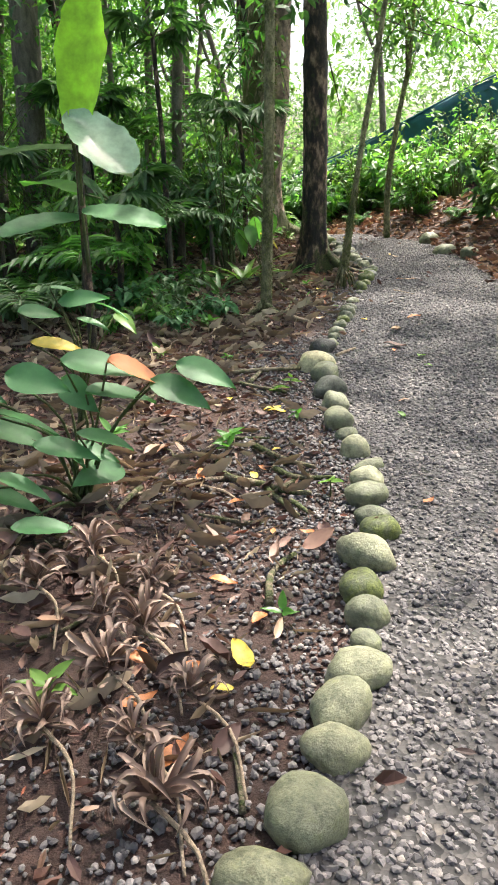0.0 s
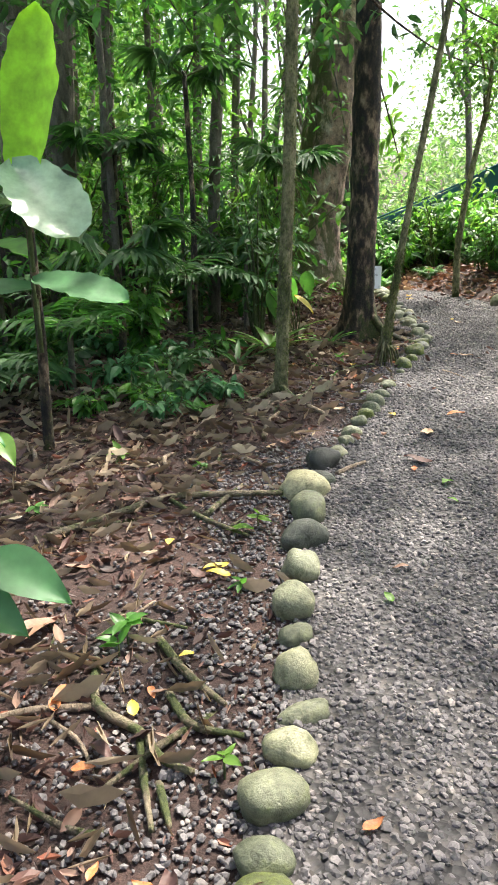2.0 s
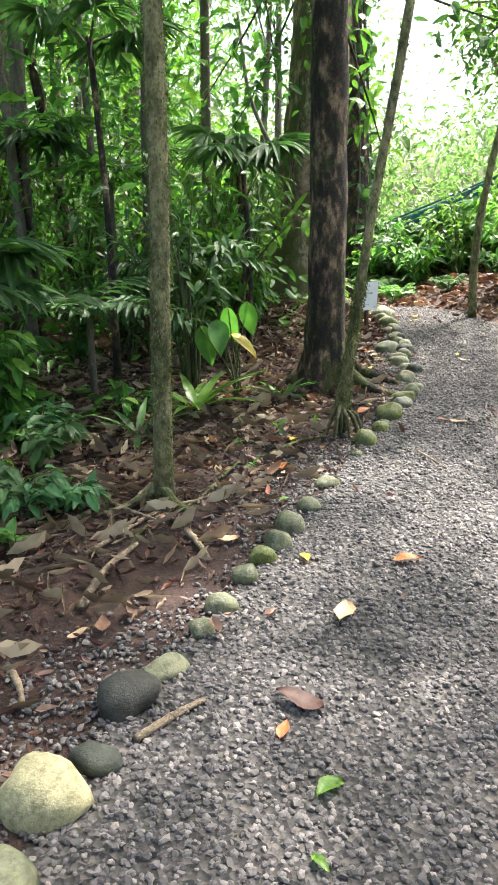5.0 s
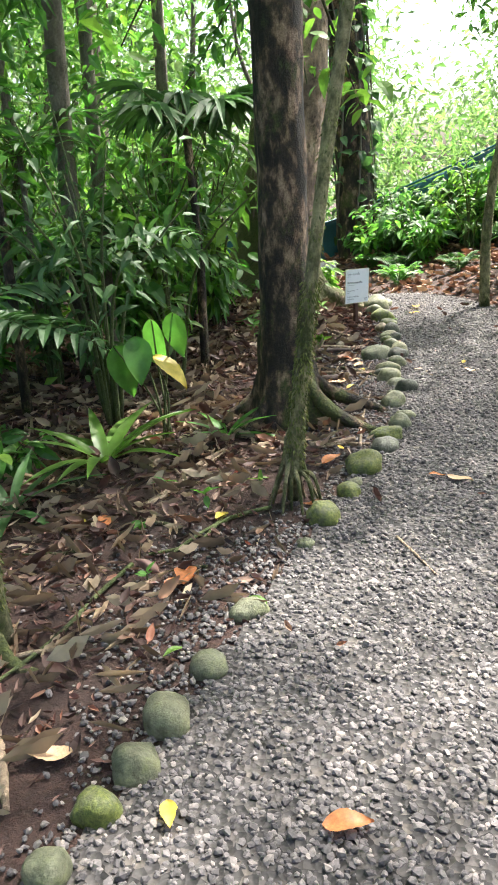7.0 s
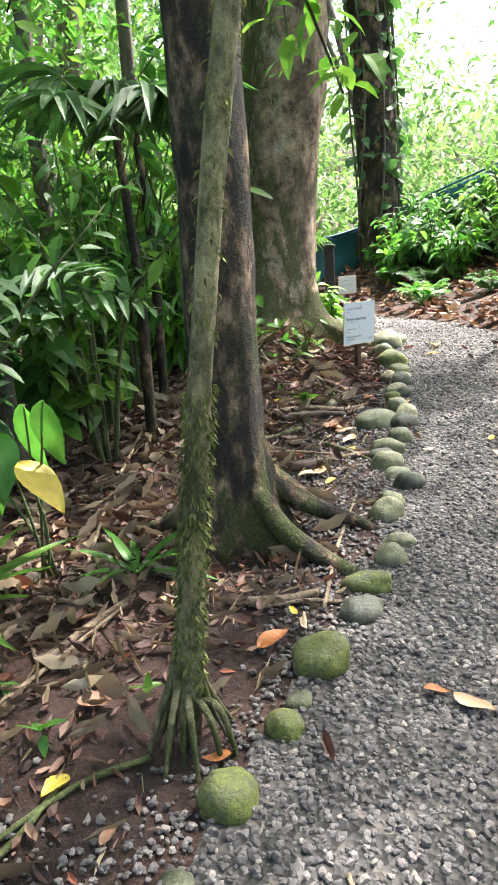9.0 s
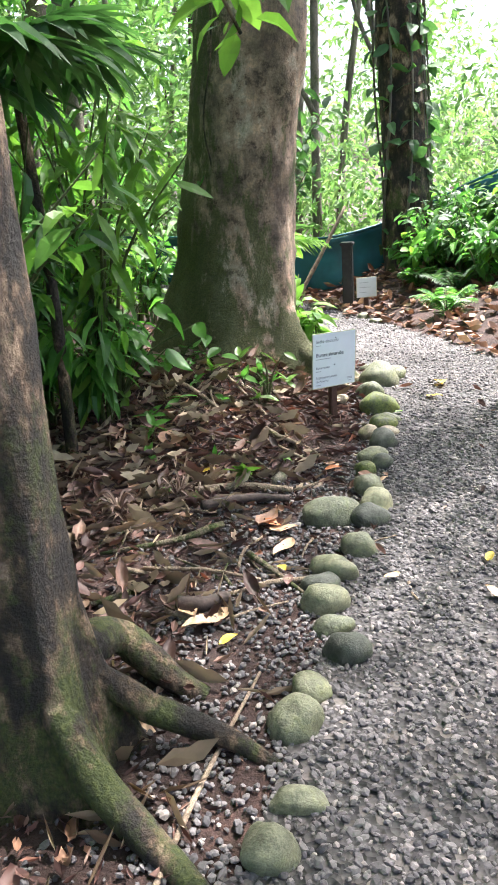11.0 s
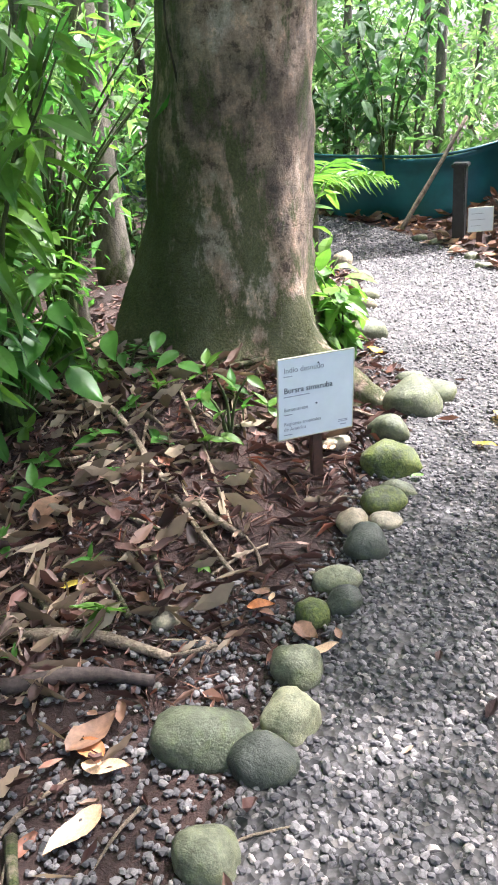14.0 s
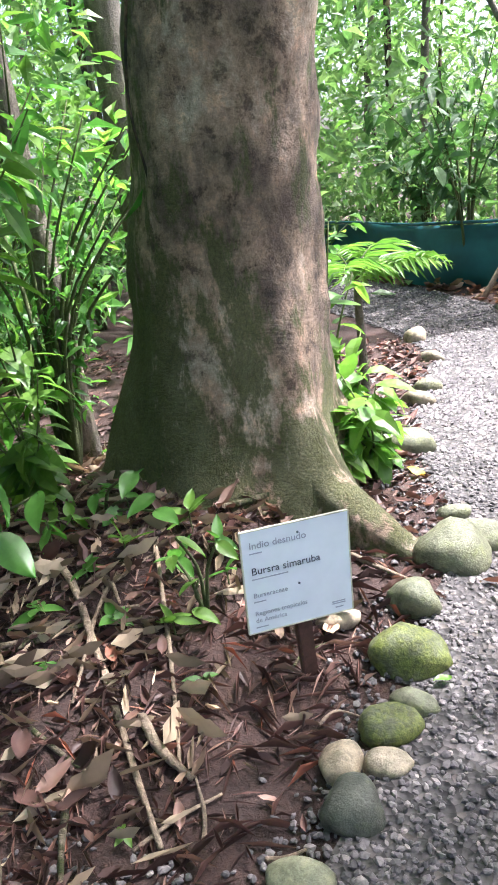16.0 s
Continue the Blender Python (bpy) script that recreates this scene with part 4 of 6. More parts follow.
for i in range(26):
    x, y = rngs.uniform(2.9, 6.5), rngs.uniform(2, 13)
    mat = (G, G_BRIGHT, G_DARK)[i % 3]
    h = rngs.uniform(0.5, 1.5)
    shrub("bank_shrub", x + 0.4, y, h, h * 0.5, 8, 22, rngs.uniform(0.1, 0.2), 0.45, mat, "leafy green shrub growing on the bank", 300 + i, group="bank plants")


# ---- far woods ----
def far_woods(name, n, box, size, mat, seed, label, floor=0.0, clump=0.35):
    rng = np.random.RandomState(seed)
    x0, x1, y0, y1, z0, z1 = box
    k = n // 30
    C = rng.uniform((x0, y0, z0), (x1, y1, z1), (k, 3))
    C = C[rng.rand(k) < np.clip(1.15 - 0.5 * (C[:, 2] - z0) / (z1 - z0), 0, 1)]
    P = np.repeat(C, 30, 0) + rng.randn(len(C) * 30, 3) * clump
    P = P[shading(P) | (P[:, 2] < 5)]
    P[:, 2] = np.maximum(P[:, 2], floor + 0.05)
    W = rng.randn(len(P), 3) * [1, 1, 0.5] + [0, 0, -0.4]
    V, F = leaves(P, W, size * rng.uniform(0.5, 1.4, len(P)), 0.42, "simple", rng, 0.6)
    tagged(new(name, mesh_np(name, V, F, mat)), label, "forest", kind="stuff")


far_woods("forest_foliage", 15000, (-9, -0.9, 9.5, 15, 0.3, 5.0), 0.15, G, 41, "dense green leaves of the shaded forest interior")
# second leaf layer in a lighter green; its backlit look is in the colour
far_woods("forest_foliage_lightened", 14000, (-9, -1.2, 10.5, 15, 1.2, 5.0), 0.13, G_BRIGHT, 49, "lighter green leaves coloured to look backlit among the forest trees", clump=0.3)
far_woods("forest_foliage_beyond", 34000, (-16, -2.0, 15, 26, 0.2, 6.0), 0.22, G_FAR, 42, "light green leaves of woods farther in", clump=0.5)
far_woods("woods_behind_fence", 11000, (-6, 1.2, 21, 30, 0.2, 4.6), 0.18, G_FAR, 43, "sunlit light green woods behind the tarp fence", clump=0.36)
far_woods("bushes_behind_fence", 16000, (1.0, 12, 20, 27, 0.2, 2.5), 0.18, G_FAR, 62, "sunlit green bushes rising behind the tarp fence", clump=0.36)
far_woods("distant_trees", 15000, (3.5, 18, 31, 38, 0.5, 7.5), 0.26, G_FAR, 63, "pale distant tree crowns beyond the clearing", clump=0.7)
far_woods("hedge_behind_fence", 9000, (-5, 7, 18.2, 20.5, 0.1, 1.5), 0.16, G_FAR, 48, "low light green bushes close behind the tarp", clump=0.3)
far_woods("woods_around", 9000, (9, 16, -12, 22, 0.2, 4), 0.4, G, 44, "green woods beside the clearing", clump=0.7)
far_woods("woods_behind", 9000, (-14, 10, -14, -8, 0.2, 5), 0.4, G, 45, "green woods farther back along the path", clump=0.7)
far_woods("woods_side", 5000, (-16, -6, -8, 8, 0.2, 2.5), 0.35, G, 46, "green woods deeper in the forest", clump=0.6)


# ---- tarp fence ----
TARP_TOP = [(-7, 20.3, 0.62), (-2.5, 18.5, 0.62), (-0.8, 17.3, 0.62), (0.2, 17.05, 0.64), (0.97, 17.5, 0.82), (1.6, 17.1, 1.1), (2.5, 17.0, 1.45), (4.9, 16.7, 2.5), (9, 16.2, 2.9)]
fence = thing("tarp_fence", 0, 17.5, 0, "dark teal plastic tarp fence with wooden stakes", "fence")
top = smooth_line(TARP_TOP, 160)
rows_n = 12
Vt = []
for k in range(rows_n):
    u = k / (rows_n - 1)
    for i, p_ in enumerate(top):
        zb = zat(p_[0], p_[1]) - 0.05
        fold = 0.035 * math.sin(i * 0.55 + 3 * u) * (0.3 + u) + 0.03 * math.sin(i * 0.21 - 5 * u) + 0.02 * noise.noise(Vector((i * 0.4, u * 6, 0)))
        Vt.append((p_[0] + 0.3 * fold, p_[1] - 17.5 + fold, p_[2] * (1 - u) + zb * u - 0.03 * abs(math.sin(i * 0.12)) * (1 - u)))
w_ = len(top)
Ft = [(k * w_ + i, k * w_ + i + 1, (k + 1) * w_ + i + 1, (k + 1) * w_ + i) for k in range(rows_n - 1) for i in range(w_ - 1)]
sheet = part_np("sheet", Vt, Ft, TARP, fence, "wrinkled teal plastic sheet", True)
sol = sheet.modifiers.new("thick", "SOLIDIFY")
sol.thickness = 0.006
V, F = tube([(p_[0], p_[1] - 17.5 - 0.02, p_[2] + 0.0) for p_ in top], [0.016], 6)
part_np("top_rope", V, F, TARP, fence, smooth=True)
for i in range(8, 156, 18):
    p_ = top[i]
    V, F = tube([(p_[0], p_[1] - 17.44, zat(p_[0], p_[1]) - 0.2), (p_[0] + 0.02, p_[1] - 17.44, p_[2] + 0.06)], [0.025, 0.022], 7, 5, 0.04, i)
    part_np("stake", V, F, WOOD_DEAD, fence, smooth=True)
pole = thing("leaning_pole", -0.2, 16.55, zat(-0.2, 16.55), "pale stripped wooden pole leaning by the tarp", "pole")
V, F = tube([(0, 0, -0.03), (0.3, 0.3, 0.55), (0.5, 0.5, 0.95)], [0.025, 0.022, 0.018], 8, 10, 0.05)
part_np("shaft", V, F, WOOD_DEAD, pole, smooth=True)


# ---- signs ----
def box(sx, sy, sz, at=(0, 0, 0), bevel=0.002):
    bm = bmesh.new()
    bmesh.ops.create_cube(bm, size=1.0)
    for v in bm.verts:
        v.co = Vector((v.co.x * sx + at[0], v.co.y * sy + at[1], v.co.z * sz + at[2]))
    bmesh.ops.bevel(bm, geom=bm.edges[:], offset=bevel, segments=2, affect="EDGES")
    return bm


def lettering(text, size, x, z, parent, mat, y=-0.0165):
    cu = bpy.data.curves.new("lettering", "FONT")
    cu.body, cu.size, cu.extrude = text, size, 0.0004
    tmp = new("lettering_source", cu)
    me = bpy.data.meshes.new_from_object(tmp.evaluated_get(bpy.context.evaluated_depsgraph_get()))
    bpy.data.objects.remove(tmp)
    me.materials.clear()
    me.materials.append(mat)
    me.transform(Matrix.Translation((x, y, z)) @ Matrix.Rotation(radians(90), 4, "X"))
    ob = new("lettering", me)
    ob.parent = parent
    return ob


def plant_sign(x, y, rz, w, h, bottom, tilt, label, lines, dots):
    e = thing("plant_sign", x, y, zat(x, y), label, "sign", rz=rz)
    part("post", box(0.045, 0.03, bottom + h * 0.6 + 0.1, (0, 0.01, (bottom + h * 0.6 - 0.1) / 2), 0.004), POST_WOOD, e, "dark brown stained wooden post")
    face = part("board", box(w, 0.006, h, (0, 0, 0), 0.0015), SIGN_WHITE, e, "white printed board")
    face.matrix_basis = pose(0, -0.014, bottom + h / 2, 0, tilt, 0)
    rim = bmesh.new()
    for sx, sz, ax, az in ((w, 0.004, 0, h / 2), (w, 0.004, 0, -h / 2), (0.004, h, w / 2, 0), (0.004, h, -w / 2, 0)):
        b2 = box(sx, 0.0085, sz, (ax, 0, az), 0.0008)
        tmp = bpy.data.meshes.new("rim_piece")
        b2.to_mesh(tmp)
        b2.free()
        rim.from_mesh(tmp)
        bpy.data.meshes.remove(tmp)
    part("rim", rim, SIGN_EDGE, face, "thin cream board edge")
    for text, size, tx, tz, pale in lines:
        if text:
            lettering(text, size, tx * w - w / 2, h / 2 - tz * h, face, INK_PALE if pale else INK, -0.0042)
        else:
            part("small_print", box(size, 0.001, 0.0035, (tx * w - w / 2 + size / 2, -0.0035, h / 2 - tz * h), 0.0002), INK_PALE, face)
    for dx, dz in dots:
        bm = bmesh.new()
        bmesh.ops.create_uvsphere(bm, u_segments=10, v_segments=6, radius=0.0035)
        bmesh.ops.translate(bm, verts=bm.verts, vec=(dx * w - w / 2, -0.004, h / 2 - dz * h))
        part("screw", bm, INK, face)
    return e


plant_sign(SIGN[0], SIGN[1], SIGN[2], SIGN[3], SIGN[4], SIGN[5], SIGN[6], "white plant label board on a dark wooden post",
           [("Indio desnudo", 0.0285, 0.07, 0.17, True), ("", 0.035, 0.07, 0.215, True), ("Bursra simaruba", 0.0305, 0.07, 0.42, False), ("", 0.105, 0.07, 0.465, True),
            ("Burseraceae", 0.02, 0.07, 0.645, True), ("", 0.035, 0.07, 0.69, True), ("Regiones tropicales", 0.0195, 0.07, 0.825, True), ("de América", 0.0195, 0.07, 0.895, True), ("", 0.035, 0.07, 0.945, True),
            ("", 0.04, 0.8, 0.88, False), ("", 0.04, 0.8, 0.9, False), ("", 0.024, 0.83, 0.94, True)], [(0.52, 0.1), (0.5, 0.6)])
plant_sign(0.7, 15.8, 25, 0.2, 0.19, 0.1, 0, "small white plant label board beside the dark post", [("", 0.1, 0.1, 0.25, True), ("", 0.12, 0.1, 0.5, True), ("", 0.08, 0.1, 0.75, True)], [])
dark_post = thing("wooden_post", 0.5, 15.95, zat(0.5, 15.95), "dark square wooden post on the leafy bank", "post")
part("shaft", box(0.1, 0.1, 0.75, (0, 0, 0.24), 0.008), POST_DARK, dark_post)
part("cap", box(0.13, 0.13, 0.035, (0, 0, 0.62), 0.008), POST_DARK, dark_post)


# ---- litter ----
def litter(name, n, area, keep, mat, size, seed, label, ratio=0.42, lift=0.012, kind="curled", cat="leaf litter", tip=0.18):
    rng = np.random.RandomState(seed)
    x0, x1, y0, y1 = area
    X, Y = rng.uniform(x0, x1, n), rng.uniform(y0, y1, n)
    k = rng.rand(n) < keep(X, Y)
    X, Y = X[k], Y[k]
    n = len(X)
    P = np.stack([X, Y, ground_z(X, Y) + lift * rng.uniform(0.3, 1.8, n)], -1)
    a = rng.uniform(0, 6.28, n)
    W = np.stack([np.cos(a), np.sin(a), tip * rng.randn(n)], -1)
    V, F = leaves(P, W, size * rng.uniform(0.4, 1.35, n), ratio, kind, rng, 0.1 + tip)
    V[:, 2] = np.maximum(V[:, 2], ground_z(V[:, 0], V[:, 1]) + 0.004)
    tagged(new(name, mesh_np(name, V, F, mat, kind == "dry")), label, cat, kind="stuff")


def left_soil(x, y):
    d = dist_line(LEFT_EDGE, x, y)
    patch = 0.5 + 0.5 * np.sin(2.1 * x + 1.3 * y) * np.sin(1.7 * y - 2.2 * x + 1)
    return (~inside(PATH, x, y) & ~inside(BANK, x, y)) * np.clip((d - 0.05) / 0.7, 0.06, 1) * (0.4 + 0.6 * patch) * np.where(y > 9.3, np.clip(d / 0.65, 0.25, 1.0), np.where(y > 5.6, 0.95, 0.6))


def heavy_litter(x, y):
    return left_soil(x, y) * np.where((y > 2.9) & (y < 7.2) & (x > -1.6), 0.3, np.where((y >= 7.2) & (y < 8.6) & (x > 0.1), 0.35, 1.0))


def bank_soil(x, y):
    return inside(BANK, x, y) * np.clip(1.2 - dist_line(RIGHT_EDGE, x, y) / 3.0, 0.1, 1)


litter("leaf_litter", 46000, (-5, 1.3, 0.5, 15), left_soil, DEAD, 0.058, 51, "curled brown dead leaves covering the soil")
litter("fine_litter", 36000, (-3, 1.3, 0.5, 13), left_soil, DEAD, 0.05, 52, "small brown leaf and twig fragments on soil", 0.2)
litter("straw_litter", 20000, (-3, 1.3, 0.5, 13.5), left_soil, STRAW, 0.13, 55, "pale straw-like shreds and stalks on the soil", 0.07, 0.02)
litter("large_leaf_litter", 5200, (-3, 1.1, 0.6, 13), heavy_litter, DEAD, 0.1, 57, "large curled dead leaves piled on the soil", 0.42, 0.03, "dry", tip=0.35)
litter("russet_leaf_litter", 1700, (-3, 1.1, 0.6, 13), heavy_litter, DEAD_WARM, 0.09, 58, "russet and tan dead leaves among the darker ones", 0.42, 0.03, "dry", tip=0.3)
litter("rootlet_litter", 2600, (-0.6, 1.15, 10.9, 12.9), lambda x, y: ~inside(PATH, x, y) * 0.8, DEAD, 0.12, 59, "fine dark rootlets and rotting stalks below the sign", 0.06, 0.008, "simple", tip=0.05)
litter("bend_litter", 2600, (-0.8, 1.3, 12.9, 15.2), lambda x, y: ~inside(PATH, x, y) & ~inside(BANK, x, y), DEAD, 0.07, 60, "brown dead leaves between the massive tree and the bend")
litter("bank_litter", 16000, (-3, 7, 8, 18), bank_soil, DEAD_WARM, 0.13, 53, "russet dead leaves thick on the bank")
litter("path_litter", 260, (0, 2.7, 0.5, 16), lambda x, y: inside(PATH, x, y) * 0.5, DEAD, 0.08, 54, "few brown dead leaves fallen on gravel", 0.4, 0.03)


# ---- large-leaved plants ----
def blade_sheet(base, way, up, L, W, droop, tear=0.0, nu=16, nv=6, seed=0, tip=0.5, pointed=True):
    """A broad leaf as a ribbed sheet: rounded outline, sunk midrib, drooping towards its tip."""
    rng = np.random.RandomState(seed)
    way, up = np.asarray(way, float), np.asarray(up, float)
    way /= np.linalg.norm(way)
    side = np.cross(way, up)
    side /= np.linalg.norm(side)
    nor = np.cross(side, way)
    V = []
    for i in range(nu + 1):
        u = i / nu
        wd = W / 2 * (math.sin(math.pi * min(1, u ** tip * 0.5 + 0.02)) if u < 0.55 else math.sqrt(max(0.0, 1 - ((u - 0.5) / 0.5) ** 2)) * 0.98 + 0.01)
        if pointed:
            wd = W / 2 * max(0.0, math.sin(math.pi * u ** 0.72)) ** 0.85
        if i == 0:
            wd = W * 0.02
        for j in range(-nv // 2, nv // 2 + 1):
            v = j / (nv / 2)
            rag = 1 - tear * rng.rand() * abs(v) * (abs(v) > 0.9)
            p = np.asarray(base) + way * (L * u) + side * (v * wd * rag) + nor * (0.1 * W * abs(v) ** 1.3 - droop * L * u * u + 0.012 * W * math.sin(u * 40) * abs(v))
            V.append(p)
    k = nv + 1
    F = [(i * k + j, i * k + j + 1, (i + 1) * k + j + 1, (i + 1) * k + j) for i in range(nu) for j in range(nv)]
    return np.array(V), np.array(F)


banana = thing("banana_like_plant", -1.19, 5.55, zat(-1.19, 5.55), "tall broad-leaved plant with one upright yellow-green leaf", "plant")
V, F = tube([(0, 0, -0.05), (0.02, 0, 0.6), (0.06, -0.1, 1.4)], [0.035, 0.03, 0.02], 9, 12, 0.04)
part_np("stem", V, F, BARK_DARK, banana, smooth=True)
for base, way, up, L, W, dr, mat, words in (((0.1, -0.2, 1.47), (0.14, 0.05, 1), (-0.25, -1, 0.0), 0.9, 0.38, 0.05, YELLOW_GREEN, "upright translucent yellow-green leaf"),
                                            ((0.06, -0.25, 1.6), (0.62, -0.45, -0.42), (0.25, -0.7, 1), 0.6, 0.42, 0.2, GLARE_PALE, "glossy drooping leaf with sun glare in its pale colour"),
                                            ((0.05, -0.1, 1.4), (-1, -0.45, 0.15), (0, 0, 1), 0.7, 0.3, 0.25, GLARE_PALE, "glossy leaf with sun glare in its pale colour"), ((0.05, -0.1, 1.0), (0.9, -0.3, 0.0), (0, -0.4, 1), 0.6, 0.28, 0.2, G_BLUE, ""),
                                            ((0.02, 0, 0.95), (-0.8, -0.6, 0.1), (0, -0.4, 1), 0.6, 0.28, 0.25, G_BLUE, ""), ((0.02, 0, 1.1), (-0.6, 0.6, 0.35), (0, 0, 1), 0.7, 0.3, 0.3, G, "")):
    V, F = blade_sheet(base, way, up, L, W, dr, 0.12, seed=int(L * 100), pointed=False)
    part_np("leaf", V, F, mat, banana, words, True)
    V, F = tube([(0.05, -0.08, max(0.3, base[2] - 0.35)), base], [0.014, 0.01], 6, 6)
    part_np("leaf_stalk", V, F, STEM_GREEN, banana, smooth=True)


def leafy_plant(name, x, y, spots, mat, L, label, seed, ratio=0.62, cat="plant", odd=None, face=(0.3, -0.8, 0.1)):
    """A plant whose single leaves stand at given spots over its foot."""
    rng = np.random.RandomState(seed)
    e = thing(name, x, y, zat(x, y), label, cat)
    for i, (px, py, pz) in enumerate(spots):
        q = np.array([px - x, py - y, pz - zat(x, y)])
        way = np.array(face) + 0.5 * rng.randn(3) * [1, 1, 0.3]
        l = L * rng.uniform(0.75, 1.25)
        b0 = q - way / np.linalg.norm(way) * l * 0.5
        V, F = blade_sheet(b0, way, (0.35 * rng.randn(), -0.3 + 0.3 * rng.randn(), 1), l, l * ratio, 0.32, 0.0, 14, 6, seed + i)
        part_np("leaf", V, F, odd[i] if odd and i in odd else mat, e, smooth=True)
        V, F = tube([(0.02 * rng.randn(), 0.02 * rng.randn(), 0), q * [0.4, 0.4, 0.7], b0], [0.008, 0.006, 0.004], 5, 8)
        part_np("stalk", V, F, STEM_GREEN, e, smooth=True)
    return e


leafy_plant("broad_leaf_plant", -0.75, 2.95, [(-0.6, 2.9, 0.57), (-0.45, 2.9, 0.54), (-0.3, 2.86, 0.46), (-0.53, 2.92, 0.45), (-0.71, 2.9, 0.45), (-0.2, 2.9, 0.52), (-0.64, 2.9, 0.12), (-0.78, 2.9, 0.23), (-0.67, 2.9, 0.21), (-0.9, 2.8, 0.4), (-0.95, 2.9, 0.3), (-0.82, 2.75, 0.55), (-0.86, 2.6, 0.2), (-0.72, 2.7, 0.3), (-0.98, 2.7, 0.12), (-0.78, 2.5, 0.08), (-0.58, 2.75, 0.32), (-1.05, 2.8, 0.5)],
            G_BLUE, 0.25, "low broad-leaved green plant with one orange leaf", 3, 0.52, odd={1: ORANGE}, face=(1, -0.15, -0.05))
leafy_plant("pale_leaf_plant", -0.95, 3.95, [(-0.85, 3.8, 0.68), (-0.7, 3.8, 0.63), (-0.64, 3.8, 0.56), (-0.99, 3.8, 0.46), (-0.92, 3.85, 0.72), (-0.8, 3.8, 0.56), (-1.05, 3.8, 0.62)], G_BLUE, 0.22,
            "slender plant with pale green and yellowish leaves", 5, 0.42, odd={2: G_BRIGHT, 3: YELLOW}, face=(1, -0.2, 0.0))
leafy_plant("yellowing_plant", 0.1, 8.9, [(0.22, 8.85, 0.62), (0.2, 8.8, 0.46), (0.0, 8.85, 0.5), (-0.1, 8.9, 0.42), (0.05, 9.0, 0.55)], G, 0.24, "broad-leaved plant with one fading yellow leaf", 6, 0.6, odd={1: YELLOW}, face=(0.2, -0.5, -0.8))

leafy_plant("broad_leaf_sapling", -0.25, 11.95, [(0.18, 11.90, 0.64), (-0.04, 11.90, 0.45), (0.10, 11.90, 0.71), (-0.06, 11.90, 0.58), (0.30, 11.90, 0.61), (0.15, 11.90, 0.43), (0.03, 11.90, 0.83)], G, 0.17, "green broad-leaved sapling beside the massive tree", 8, 0.55, face=(0.6, -0.6, -0.3))
leafy_plant("mound_plant", -0.1, 12.5, [(-0.08, 12.45, 0.33), (0.13, 12.45, 0.44), (0.28, 12.45, 0.33), (0.17, 12.45, 0.36), (0.01, 12.45, 0.29)], G, 0.11, "small leafy plant on the mound under the tree", 9, 0.55, face=(0.5, -0.6, -0.1))
leafy_plant("mound_plant", 0.55, 12.25, [(0.73, 12.20, 0.39), (0.60, 12.20, 0.39), (0.55, 12.20, 0.24), (0.60, 12.20, 0.14), (0.50, 12.20, 0.31)], G_BRIGHT, 0.1, "small bright leafy plant beside the sign", 10, 0.5, face=(0.5, -0.6, -0.1))


def seedling(x, y, n, L, mat, seed, label="small bright green seedling on the forest floor"):
    rng = np.random.RandomState(seed)
    L *= 0.8
    h = L * rng.uniform(0.5, 1.4)
    sp = [(x + L * 0.6 * math.cos(a), y + L * 0.6 * math.sin(a), zat(x, y) + h * rng.uniform(0.7, 1.2)) for a in np.arange(n) * 6.28 / n + rng.rand()]
    e = thing("seedling", x, y, zat(x, y), label, "seedling", "seedlings")
    for i, s in enumerate(sp):
        q = np.array([s[0] - x, s[1] - y, s[2] - zat(x, y)])
        V, F = blade_sheet((0, 0, q[2] * 0.85), q * [1, 1, 0.2] + 0.35 * L * rng.randn(3), (0.3 * rng.randn(), 0.3 * rng.randn(), 1), L * rng.uniform(0.8, 1.2), L * 0.48, 0.15, 0, 6, 4, i)
        part_np("leaf", V, F, mat, e, smooth=True)
    V, F = tube([(0, 0, -0.02), (0, 0, h)], [0.004, 0.003], 5, 4)
    part_np("stem", V, F, STEM_GREEN, e, smooth=True)


